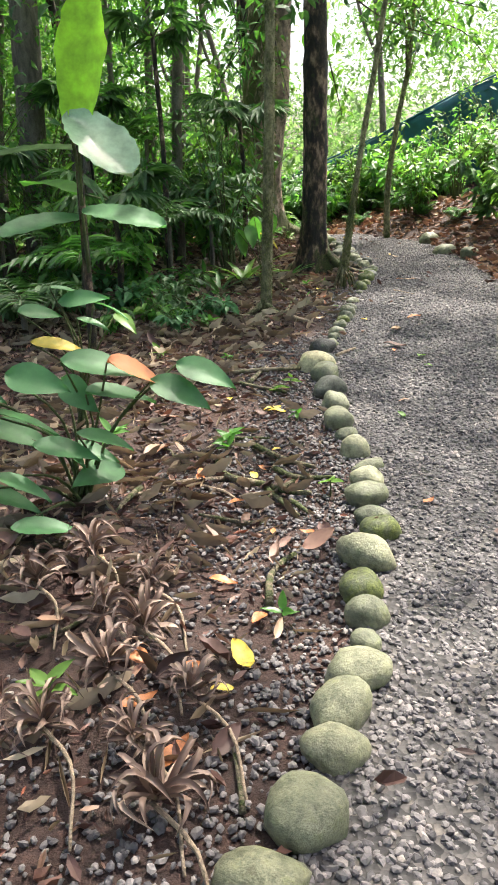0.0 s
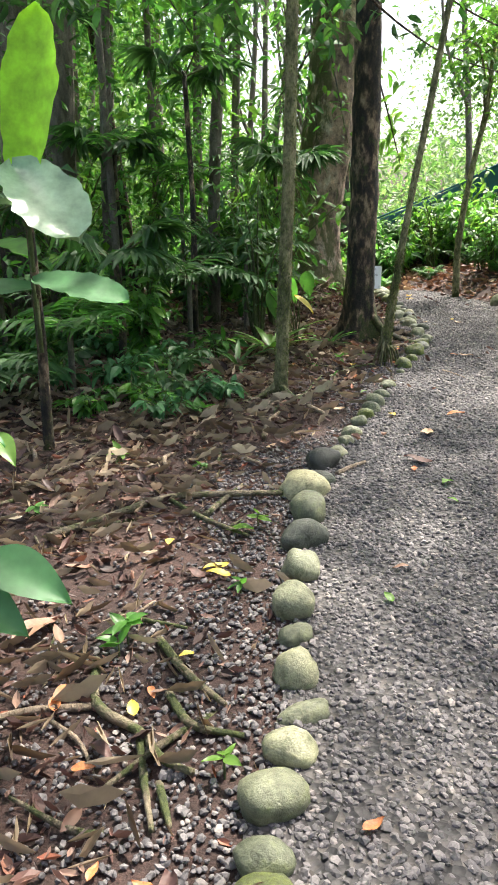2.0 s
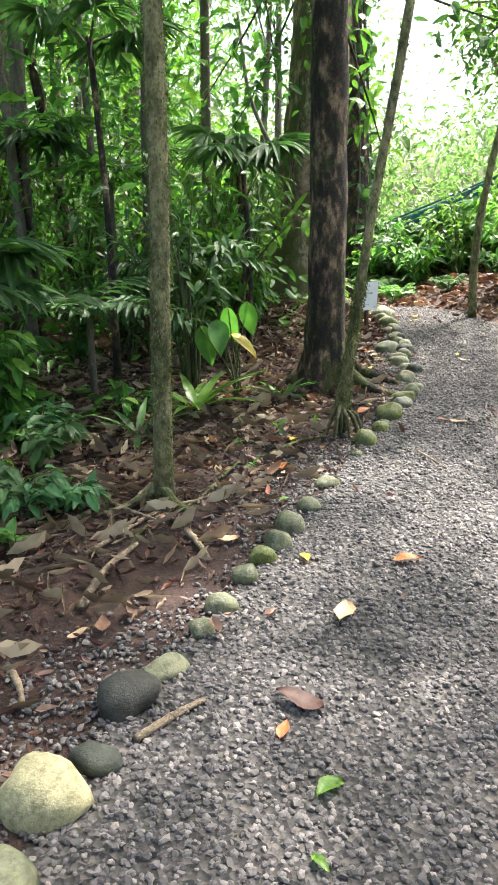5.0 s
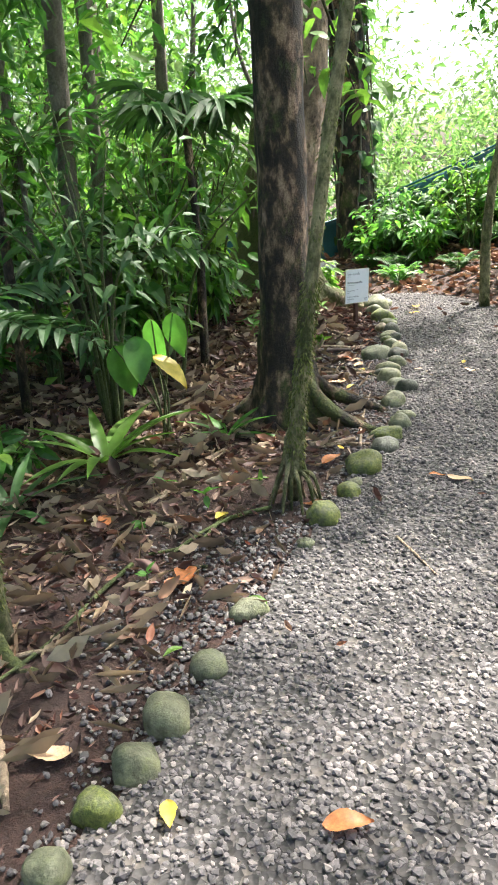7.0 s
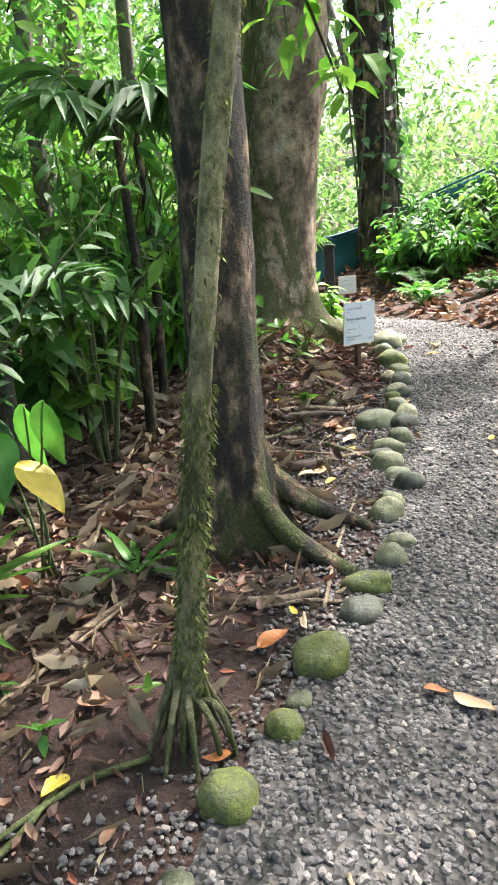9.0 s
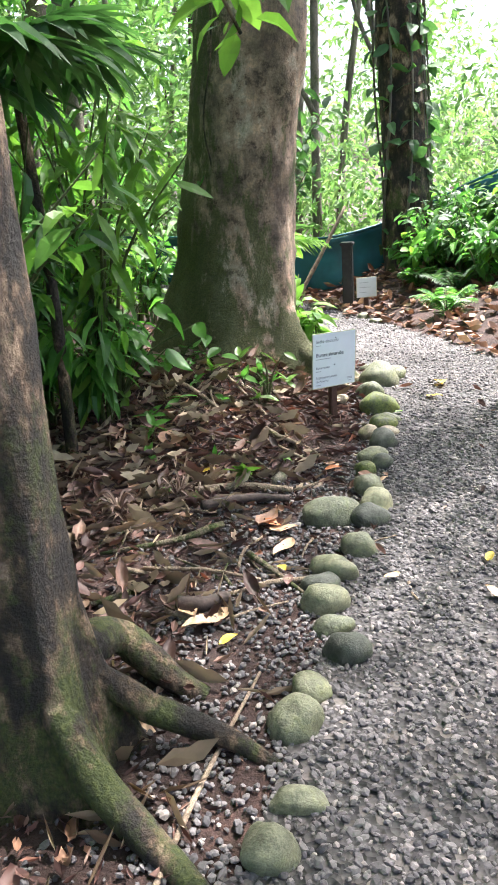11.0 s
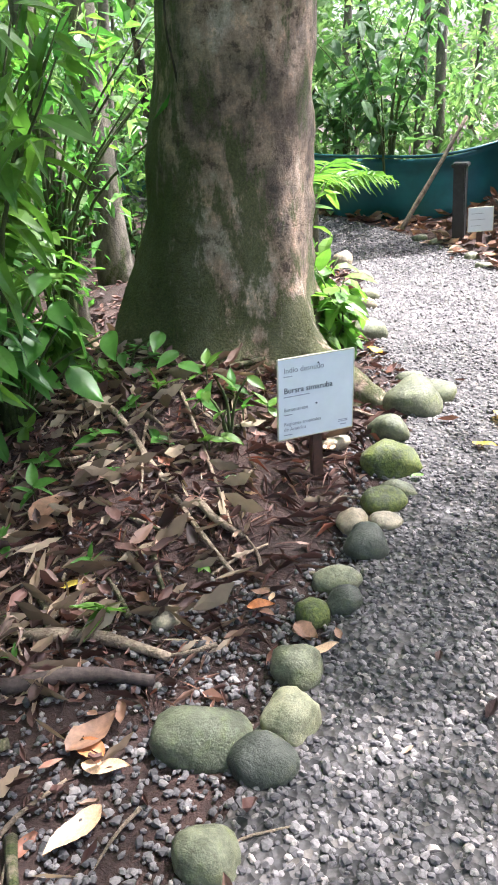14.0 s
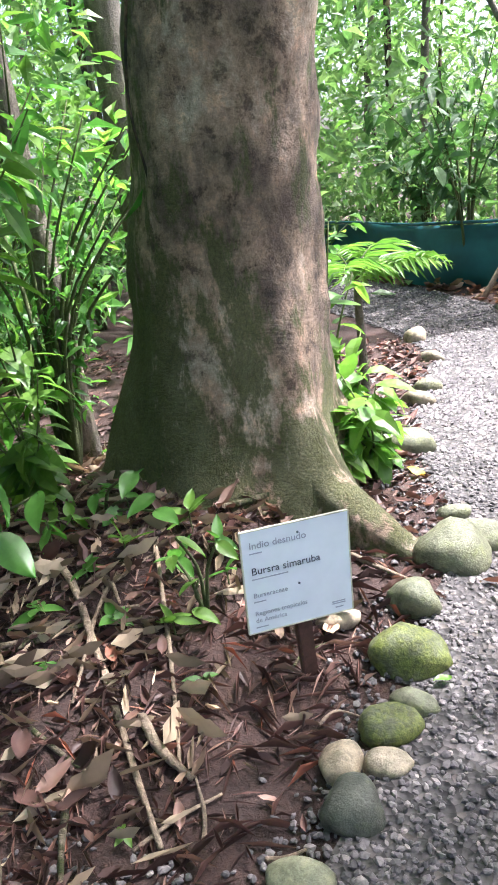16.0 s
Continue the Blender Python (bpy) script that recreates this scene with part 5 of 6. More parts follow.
for i, (x, y, n, L) in enumerate(((-0.24, 12.4, 5, 0.12), (0.39, 12.35, 5, 0.13), (-0.2, 12.6, 4, 0.15), (0.55, 12.1, 5, 0.1), (0.74, 11.98, 4, 0.07), (0.55, 12.4, 4, 0.1), (0.2, 12.3, 5, 0.12), (-0.05, 12.2, 5, 0.14), (0.12, 11.95, 5, 0.12),
                                  (0.75, 11.12, 7, 0.12), (0.54, 11.33, 5, 0.08), (0.11, 11.57, 6, 0.12), (0.42, 11.0, 5, 0.06), (0.6, 10.9, 4, 0.05), (0.2, 11.3, 5, 0.1), (0.85, 11.5, 4, 0.05),
                                  (-0.75, 3.7, 6, 0.12), (-0.14, 3.48, 6, 0.11), (0.28, 2.85, 4, 0.08), (-0.15, 3.41, 5, 0.09), (-0.42, 6.25, 7, 0.13), (-0.67, 5.31, 5, 0.1), (-0.36, 6.21, 5, 0.12), (0.05, 1.95, 4, 0.07), (-0.55, 1.6, 5, 0.1),
                                  (-0.9, 4.6, 5, 0.08), (-0.2, 5.2, 4, 0.07), (0.2, 4.4, 4, 0.08), (0.2, 3.8, 4, 0.06), (0.0, 12.55, 5, 0.13), (0.3, 12.55, 5, 0.12), (0.45, 12.5, 6, 0.11), (-0.35, 12.2, 6, 0.15), (-0.1, 12.35, 5, 0.12), (0.15, 12.15, 5, 0.1), (0.35, 12.05, 6, 0.1), (-0.2, 11.9, 6, 0.14), (0.02, 11.75, 5, 0.12), (0.3, 11.8, 4, 0.08), (0.62, 12.5, 5, 0.1), (0.35, 7.7, 5, 0.07), (0.55, 8.0, 5, 0.08), (0.75, 8.25, 4, 0.07), (0.5, 7.3, 4, 0.06), (0.3, 8.2, 5, 0.09))):
    seedling(x, y, n, L, (G_BRIGHT, G, G)[i % 3], 70 + i)


def rosette(x, y, n, L, W, mat, label, seed, rise=0.9):
    rng = np.random.RandomState(seed)
    e = thing("strap_leaf_plant", x, y, zat(x, y), label, "plant", "strap-leaved plants")
    for i in range(n):
        a = i * 2.4 + rng.uniform(-0.2, 0.2)
        V, F = blade_sheet((0.01 * math.cos(a), 0.01 * math.sin(a), 0), (math.cos(a), math.sin(a), rise * rng.uniform(0.4, 1.6)), (0, 0, 1), L * rng.uniform(0.7, 1.1), W, 0.45, 0, 12, 4, i)
        part_np("leaf", V, F, mat, e, smooth=True)


rosette(-0.1, 8.45, 15, 0.56, 0.075, G_BRIGHT, "spiky strap-leaved plant beside the dead stalks", 1)
rosette(0.42, 9.0, 9, 0.35, 0.04, G, "small strap-leaved plant near the dark tree", 2)
rosette(-1.0, 7.9, 10, 0.5, 0.06, G, "strap-leaved plant at the forest edge", 3)
rosette(-0.35, 7.9, 8, 0.4, 0.05, G_DARK, "strap-leaved plant at the forest edge", 4)


def frond(e, base, way, L, n, leaflet, mat, seed, droop=0.35, ratio=0.14):
    """One feather-shaped frond: a rib with paired leaflets."""
    rng = np.random.RandomState(seed)
    way = np.asarray(way, float) / np.linalg.norm(way)
    side = np.cross(way, (0, 0, 1.0))
    side /= np.linalg.norm(side)
    u = np.linspace(0, 1, n)
    rib = np.asarray(base) + np.outer(u * L, way) + np.outer(-droop * L * u * u, (0, 0, 1))
    V, F = tube(rib, [0.006, 0.002], 5)
    f = part_np("rib", V, F, STEM_GREEN, e, smooth=True)
    prof = np.sin(np.pi * (0.12 + 0.86 * u)) ** 0.7
    P = np.repeat(rib, 2, 0)
    W = np.stack([s * side + 0.45 * way + [0, 0, -0.25] for _ in u for s in (-1, 1)])
    V, F = leaves(P, W, leaflet * np.repeat(prof, 2), ratio, "blade", rng, 0.08)
    part_np("frond_blade", V, F, mat, f)


def fern(name, x, y, n, L, leaflet, mat, label, seed, pairs=22, rise=0.9, ratio=0.2, stem=0.0, group="ferns", cat="fern"):
    rng = np.random.RandomState(seed)
    e = thing(name, x, y, zat(x, y), label, cat, group)
    if stem:
        V, F = tube([(0, 0, -0.05), (0.02, 0, stem)], [0.03, 0.022], 7, 6, 0.05)
        part_np("stem", V, F, BARK_GREY, e, smooth=True)
    for i in range(n):
        a = i * 2.4 + rng.uniform(-0.3, 0.3)
        frond(e, (0, 0, stem), (math.cos(a), math.sin(a), rise * rng.uniform(0.6, 1.3)), L * rng.uniform(0.75, 1.1), pairs, leaflet, mat, seed * 10 + i, 0.5, ratio)


for i, (x, y, L) in enumerate(((1.5, 14.9, 0.55), (1.55, 15.4, 0.6), (1.2, 15.9, 0.45), (2.1, 14.6, 0.5), (2.9, 13.6, 0.5), (3.2, 12.6, 0.5), (1.9, 15.8, 0.6), (2.7, 14.9, 0.6))):
    fern("bank_fern", x, y, 8, L, 0.12, (G, G_DARK)[i % 2], "feathery green fern on the leafy bank", 20 + i, 24, 1.7)
for i, (x, y, L, st) in enumerate(((-0.9, 8.6, 0.9, 0.7), (-1.6, 8.3, 0.8, 0.45), (-2.6, 8.2, 1.0, 0.6), (-1.5, 6.9, 0.8, 0.5), (-0.5, 9.8, 0.9, 0.9), (-3.2, 7.6, 1.0, 0.7), (-0.6, 11.0, 0.9, 1.0), (-1.3, 10.4, 1.1, 1.6), (-1.9, 6.3, 0.8, 0.3), (-2.0, 10.2, 1.1, 2.0))):
    fern("small_palm", x, y, 7, L, 0.3, (G_DARK, G)[i % 2], "small feather-leaved palm in the undergrowth", 40 + i, 12, 0.7, 0.22, st, "small palms", "palm")
fern("arching_palm", 0.05, 14.3, 7, 0.6, 0.3, G_BRIGHT, "bright palm-like plant beside the massive trunk", 61, 15, 0.9, 0.1, 0.75, "small palms", "palm")


def fan_palm(x, y, h, n, R, mat, seed):
    rng = np.random.RandomState(seed)
    e = thing("fan_palm", x, y, zat(x, y), "dark fan palm in the forest undergrowth", "palm", "fan palms")
    V, F = tube([(0, 0, -0.05), (0.03, 0, h * 0.5), (0, 0, h)], [0.035, 0.03, 0.025], 8, 10, 0.06)
    part_np("trunk", V, F, BARK_DARK, e, smooth=True)
    for i in range(n):
        a = i * 2.4 + rng.rand()
        d = np.array([math.cos(a), math.sin(a), rng.uniform(-0.1, 0.7)])
        hub = np.array([0, 0, h]) + d * 0.35
        V, F = tube([(0, 0, h - 0.05), hub], [0.01, 0.007], 5, 4)
        s = part_np("leaf_stalk", V, F, STEM_GREEN, e, smooth=True)
        side = np.cross(d, (0, 0, 1.0))
        th = np.linspace(-2.1, 2.1, 19)
        W = np.stack([math.cos(t) * d + math.sin(t) * side + [0, 0, -0.25] for t in th])
        V, F = leaves(np.repeat(hub[None], 19, 0), W, R * rng.uniform(0.85, 1.05, 19), 0.17, "blade", rng, 0.05)
        part_np("fan", V, F, mat, s)


for i, (x, y, h) in enumerate(((-0.1, 10.6, 1.8), (-0.3, 11.4, 1.9), (-1.95, 10.0, 2.0), (-1.3, 7.6, 1.0), (-2.9, 9.0, 1.4), (-1.0, 9.4, 2.6))):
    fan_palm(x, y, h, 6, 0.42, G_DARK, 80 + i)

# shrubs with long narrow leaves by the massive tree
for i, (x, y, h, r) in enumerate(((-0.3, 11.95, 1.9, 0.75), (-0.5, 11.4, 1.7, 0.7), (-0.6, 12.3, 2.3, 0.8), (-0.25, 11.75, 0.8, 0.45))):
    shrub("long_leaf_shrub", x, y, h, r, 9, 16, 0.24, 0.26, (G_BRIGHT, G)[i % 2], "shrub with long narrow drooping bright green leaves", 400 + i, droop=0.75, low=0.3, group="long-leaved shrubs")
for i, (x, y, h) in enumerate(((0.36, 13.72, 0.6), (0.6, 13.5, 0.4), (0.5, 13.66, 0.5), (0.45, 13.35, 0.35), (0.22, 13.85, 1.15), (-0.75, 12.8, 1.0), (-0.5, 12.55, 0.6))):
    shrub("young_shrub", x, y, h, h * 0.3, 5, 12, 0.16, 0.5, G_BRIGHT, "young bright green plant against the massive trunk", 420 + i, group="young shrubs")
for i in range(34):
    x, y = rngs.uniform(-3.2, 0.1), rngs.uniform(6.6, 8.6)
    if x > -0.35 and y < 7.3 or x > -0.55 and y >= 7.3:
        continue
    shrub("ground_plant", x, y, 0.28, 0.28, 8, 9, 0.13, 0.4, (G, G_BLUE, G_DARK)[i % 3], "low leafy plant covering the forest floor", 440 + i, group="ground plants", low=0.35)
for i, (x, y) in enumerate(((-0.75, 6.35), (-0.5, 6.55), (-0.95, 6.6), (-0.62, 6.1), (-1.15, 6.25), (-0.3, 6.75), (-0.85, 6.9))):
    shrub("ground_plant", x, y, 0.2, 0.22, 9, 9, 0.1, 0.42, (G, G_BLUE)[i % 2], "low leafy plant covering the forest floor", 480 + i, group="ground plants", low=0.3)
for x, y in ((-0.55, 17.3), (-1.6, 18.9)):
    shrub("glossy_shrub", x, y, 2.2, 1.0, 12, 24, 0.2, 0.4, G_DARK, "dark glossy shrub hanging over the tarp fence", int(y * 20), low=0.45, group="glossy shrubs")


# ---- overhanging branches ----
def branch(pts, r, n, L, ratio, mat, seed, label="leafy branch hanging over the path"):
    """A branch reaching out of the canopy with leaves along it."""
    rng = np.random.RandomState(seed)
    e = thing("hanging_branch", pts[0][0], pts[0][1], pts[0][2], label, "branch", "hanging branches")
    P = np.asarray(pts, float) - np.asarray(pts[0], float)
    line = smooth_line(P, 24)
    V, F = tube(line, [r, r * 0.35], 6, 0, 0.05, seed)
    part_np("bough", V, F, BARK_DARK, e, smooth=True)
    k = rng.randint(6, 24, n)
    W = rng.randn(n, 3) * [1, 1, 0.4] + [0, 0, -0.5]
    V, F = leaves(line[k] + 0.09 * rng.randn(n, 3), W, L * rng.uniform(0.6, 1.2, n), ratio, "blade", rng, 0.3)
    part_np("foliage", V, F, mat, e)


for i, (pts, n, L, mat) in enumerate((([(0.1, 7.0, 4.2), (0.5, 7.4, 3.0), (1.2, 8.2, 2.55), (2.0, 9.0, 2.4)], 70, 0.13, G_DARK), ([(0.7, 9.3, 4.0), (1.2, 9.2, 3.3), (1.9, 9.4, 2.9), (2.6, 9.6, 2.75)], 60, 0.14, G),
                                      ([(0.1, 6.9, 3.8), (-0.4, 6.6, 2.9), (-1.0, 6.6, 2.6)], 80, 0.15, G), ([(-1.7, 9.0, 4.5), (-1.0, 8.0, 3.2), (-0.6, 7.6, 2.6)], 90, 0.16, G), ([(-1.7, 9.0, 4.0), (-2.0, 8.0, 3.2), (-2.2, 7.5, 2.5)], 90, 0.16, G_DARK),
                                      ([(0.2, 13.0, 4.0), (0.5, 12.4, 2.6), (0.6, 12.1, 2.1)], 40, 0.14, G_BRIGHT), ([(0.1, 13.0, 3.5), (-0.3, 12.4, 2.5), (-0.5, 12.0, 2.1)], 70, 0.16, G), ([(-0.3, 13.2, 4.0), (0.0, 12.2, 2.7), (0.1, 11.6, 2.3)], 60, 0.15, G),
                                      ([(0.7, 9.4, 3.6), (0.2, 9.8, 2.8), (-0.3, 10.0, 2.2)], 70, 0.16, G), ([(0.7, 9.4, 3.0), (1.0, 9.9, 2.2), (1.15, 10.2, 1.75)], 46, 0.16, G_BRIGHT), ([(2.55, 13.1, 3.4), (2.6, 12.4, 3.0), (2.9, 11.8, 2.6)], 80, 0.13, G), ([(2.55, 13.1, 3.2), (3.2, 12.6, 2.9), (3.6, 12.2, 2.3)], 90, 0.14, G_BRIGHT), ([(3.4, 19.4, 4.6), (3.0, 15.5, 3.6), (2.7, 14.2, 3.1)], 90, 0.15, G), ([(2.5, 13.1, 3.3), (2.1, 12.6, 2.9), (1.9, 12.2, 2.6)], 40, 0.12, G),
                                      ([(-2.4, 9.5, 4.2), (-1.9, 8.4, 3.1), (-1.5, 7.9, 2.75)], 80, 0.2, G_DARK), ([(-0.9, 9.6, 4.0), (-0.5, 8.6, 3.0), (-0.3, 8.0, 2.7)], 70, 0.19, G_DARK), ([(0.1, 7.0, 3.6), (-0.2, 7.6, 3.0), (-0.7, 8.0, 2.75)], 70, 0.17, G), ([(0.15, 7.0, 3.3), (0.4, 7.7, 2.8), (0.5, 8.2, 2.6)], 50, 0.16, G_DARK))):
    branch(pts, 0.014, n, L, 0.42, mat, 500 + i)

# liana on the massive trunk
lia = thing("liana", 0.17, 13.27, 0, "thin dark liana creeping up the massive trunk", "vine")
V, F = tube([(-0.13, -0.36, 1.0), (-0.06, -0.37, 1.35), (-0.1, -0.36, 1.7), (-0.02, -0.35, 2.1), (0.0, -0.33, 2.8)], [0.006, 0.005], 6, 30, 0.1)
part_np("stem", V, F, BARK_DARK, lia, smooth=True)

FALLEN_A = [(-0.07, 1.79, 20, 0.141, "Y"), (-0.12, 1.64, 97, 0.067, "Y"), (-0.20, 1.71, 174, 0.097, "O"), (-0.13, 2.18, 251, 0.098, "O"), (-0.22, 1.41, 328, 0.124, "O"), (-0.36, 1.77, 45, 0.101, "O"), (0.08, 3.98, 122, 0.112, "Y"), (-0.26, 3.12, 199, 0.078, "O"), (-0.10, 2.89, 276, 0.066, "O"), (0.04, 2.54, 353, 0.056, "O"), (0.16, 2.50, 70, 0.058, "O"), (-0.02, 1.96, 147, 0.075, "O"), (-0.58, 2.40, 224, 0.110, "T"), (-0.32, 1.59, 301, 0.101, "O"), (-0.03, 3.13, 18, 0.067, "Y"), (-0.53, 2.59, 95, 0.116, "D"), ]
FALLEN_B = [(0.10, 3.91, 80, 0.099, "Y"), (-0.25, 3.17, 157, 0.106, "O"), (-0.07, 2.96, 234, 0.096, "D"), (0.64, 2.70, 311, 0.063, "O"), (0.73, 3.76, 28, 0.061, "G"), (0.79, 4.01, 105, 0.066, "R"), (-0.16, 4.23, 182, 0.083, "Y"), (0.13, 4.34, 259, 0.121, "G"), (-0.50, 3.59, 336, 0.226, "R"), (0.01, 3.93, 53, 0.097, "D"), (0.08, 3.38, 130, 0.055, "Y"), (0.01, 3.20, 207, 0.060, "O"), ]
FALLEN_C = [(0.89, 6.25, 200, 0.092, "Y"), (1.30, 6.27, 277, 0.115, "O"), (0.94, 5.17, 354, 0.090, "O"), (0.97, 5.30, 71, 0.155, "D"), (1.08, 4.96, 148, 0.099, "G"), (1.08, 4.73, 225, 0.063, "G"), (0.63, 7.28, 302, 0.120, "O"), (0.22, 5.69, 19, 0.103, "R"), (0.51, 6.41, 96, 0.147, "T"), (1.07, 5.81, 173, 0.161, "T"), (-0.52, 6.55, 250, 0.222, "D"), (0.15, 5.63, 327, 0.092, "T"), (0.06, 7.75, 44, 0.085, "Y"), ]
FALLEN_D = [(1.06, 8.57, 320, 0.127, "O"), (1.09, 8.75, 37, 0.060, "Y"), (1.02, 8.03, 114, 0.079, "O"), (0.64, 7.32, 191, 0.157, "O"), (1.57, 8.38, 268, 0.076, "O"), (0.84, 7.75, 345, 0.064, "R"), (0.93, 7.19, 62, 0.076, "G"), (0.72, 6.87, 139, 0.071, "G"), (0.18, 7.72, 216, 0.120, "O"), (0.63, 8.18, 293, 0.127, "R"), (0.54, 9.17, 10, 0.166, "O"), (0.66, 8.80, 87, 0.150, "T"), (0.65, 7.86, 164, 0.097, "Y"), (1.67, 8.33, 241, 0.128, "T"), ]
FALLEN_E = [(1.51, 10.39, 140, 0.073, "T"), (1.12, 10.37, 217, 0.061, "Y"), (0.53, 11.24, 294, 0.096, "Y"), (0.22, 11.52, 11, 0.216, "R"), (0.97, 10.73, 88, 0.104, "O"), (1.08, 10.54, 165, 0.153, "T"), (1.28, 11.30, 242, 0.080, "R"), (1.07, 9.89, 319, 0.067, "Y"), (0.44, 10.64, 36, 0.094, "O"), (0.61, 10.70, 113, 0.083, "T"), (1.53, 12.93, 190, 0.151, "Y"), (1.51, 12.64, 267, 0.099, "Y"), (1.84, 10.59, 344, 0.069, "Y"), (1.86, 10.33, 61, 0.084, "T"), (0.97, 9.97, 138, 0.181, "T"), (0.89, 10.02, 215, 0.144, "T"), (1.12, 11.37, 292, 0.083, "O"), (1.16, 10.30, 9, 0.088, "D"), (0.78, 10.48, 86, 0.151, "D"), ]
FALLEN_F = [(1.29, 11.31, 240, 0.100, "R"), (1.36, 11.27, 317, 0.083, "T"), (1.37, 11.34, 34, 0.049, "R"), (1.09, 11.43, 111, 0.061, "R"), (1.13, 11.42, 188, 0.046, "T"), (1.15, 11.35, 265, 0.052, "R"), (0.96, 10.77, 342, 0.150, "R"), (0.74, 13.59, 59, 0.127, "Y"), (1.33, 12.29, 136, 0.057, "G"), (0.96, 12.35, 213, 0.092, "T"), (1.04, 10.71, 290, 0.119, "T"), ]
TWIGS_A = [
    (0.022, [(-0.75, 4.35), (-0.51, 4.57), (-0.27, 4.71), (0.01, 4.72), (0.28, 4.79)]),
    (0.014, [(-0.26, 4.70), (-0.05, 4.46), (0.17, 4.29)]),
    (0.018, [(-0.21, 3.36), (-0.13, 3.13), (0.01, 3.04), (0.13, 2.89), (0.20, 2.85)]),
    (0.013, [(0.01, 3.04), (0.09, 2.80), (0.14, 2.66)]),
    (0.016, [(-0.03, 3.47), (0.10, 3.29), (0.24, 3.13)]),
    (0.015, [(0.06, 3.20), (0.16, 3.05), (0.31, 2.99)]),
    (0.012, [(0.12, 2.82), (0.18, 2.67)]),
    (0.010, [(-0.23, 3.69), (-0.17, 3.65), (0.05, 3.54)]),
]
TWIGS_B = [
    (0.018, [(0.09, 5.80), (0.09, 6.11), (0.14, 6.34)]),
    (0.012, [(-0.07, 6.26), (0.23, 6.85), (0.43, 6.87)]),
    (0.015, [(0.33, 6.48), (0.49, 6.23)]),
    (0.010, [(0.27, 7.91), (0.48, 8.81)]),
    (0.012, [(-0.45, 7.08), (0.19, 6.59)]),
    (0.010, [(-0.23, 10.84), (0.31, 8.67)]),
    (0.014, [(0.54, 5.08), (0.69, 5.28)]),
    (0.012, [(0.03, 5.37), (0.16, 5.18)]),
    (0.010, [(-0.77, 8.62), (-0.12, 7.82)]),
]
TWIGS_C = [
    (0.012, [(0.28, 7.90), (0.34, 8.22)]),
    (0.015, [(0.34, 8.36), (0.48, 8.83)]),
    (0.006, [(1.39, 7.74), (1.46, 7.60), (1.53, 7.45)]),
    (0.008, [(1.19, 8.79), (1.18, 9.30), (1.20, 9.78)]),
    (0.020, [(0.92, 8.80), (1.16, 8.88)]),
    (0.022, [(0.55, 11.00), (0.99, 11.07)]),
    (0.010, [(0.15, 8.71), (0.41, 8.73)]),
]
TWIGS_D = [
    (0.009, [(0.60, 10.30), (1.06, 10.29)]),
    (0.024, [(0.66, 10.79), (1.00, 10.98)]),
    (0.008, [(0.25, 12.40), (0.60, 12.01), (0.87, 11.69)]),
    (0.008, [(-0.55, 12.54), (0.25, 12.40)]),
    (0.007, [(0.95, 10.37), (0.97, 10.65)]),
    (0.009, [(0.36, 10.82), (0.70, 10.77)]),
    (0.030, [(0.84, 10.05), (1.00, 10.12)]),
    (0.004, [(1.38, 10.56), (1.40, 10.66), (1.49, 10.74)]),
    (0.006, [(1.02, 10.00), (1.19, 10.17)]),
    (0.014, [(0.80, 10.04), (0.98, 10.00)]),
    (0.008, [(0.33, 11.00), (0.57, 10.80)]),
    (0.006, [(1.57, 10.38), (1.61, 10.27)]),
]
TWIGS_E = [
    (0.013, [(-0.34, 12.13), (-0.03, 12.16), (0.39, 11.92), (0.73, 11.67), (0.95, 11.51)]),
    (0.008, [(0.17, 12.64), (0.24, 12.15), (0.47, 11.73)]),
    (0.015, [(0.67, 11.79), (0.89, 11.71)]),
    (0.006, [(0.89, 11.48), (0.98, 11.71)]),
    (0.006, [(1.18, 11.59), (1.25, 11.65)]),
    (0.005, [(1.09, 12.01), (1.20, 12.08)]),
]

# ---- roots, sticks and fallen leaves ----
def lying(name, line, r, mat, label, cat, seed, sides=7):
    e = thing(name, line[0][0], line[0][1], zat(*line[0]), label, cat, cat + "s on the ground")
    rng = np.random.RandomState(seed)
    pts = [(x - line[0][0], y - line[0][1], zat(x, y) - zat(*line[0]) + r * 0.9 + 0.008) for x, y in line]
    if len(pts) == 2:
        m = (np.array(pts[0]) + np.array(pts[1])) / 2 + rng.randn(3) * [0.02, 0.02, 0.004]
        pts = [pts[0], tuple(m), pts[1]]
    V, F = tube(pts, [r, r * 0.95, r * 0.6], sides, 16, 0.07, seed)
    part_np("wood", V, F, mat, e, smooth=True)


for i, (r, line) in enumerate(TWIGS_A):
    lying("surface_root", line, r * 0.9, ROOT, "pale brown tree root snaking over the soil", "root", i)
for i, line in enumerate(([(0.84, 8.02), (0.72, 7.92), (0.6, 7.72), (0.52, 7.5)], [(0.4, 7.42), (0.34, 7.2), (0.3, 6.95), (0.16, 6.6)], [(0.66, 7.9), (0.58, 7.6), (0.44, 7.5)], [(0.2, 6.85), (0.1, 6.5), (0.12, 6.25)])):
    lying("creeping_stem", line, 0.009, STEM_GREEN, "green creeping stem trailing over the soil", "stem", 90 + i)
for i, (r, line) in enumerate(TWIGS_B + TWIGS_C + TWIGS_D + TWIGS_E):
    lying("fallen_stick", line, r, ROTTEN if i in (17, 22) else WOOD_DEAD, "dark rotting branch lying in leaf litter" if i in (17, 22) else "pale dry stick lying on the ground", "stick", 30 + i)
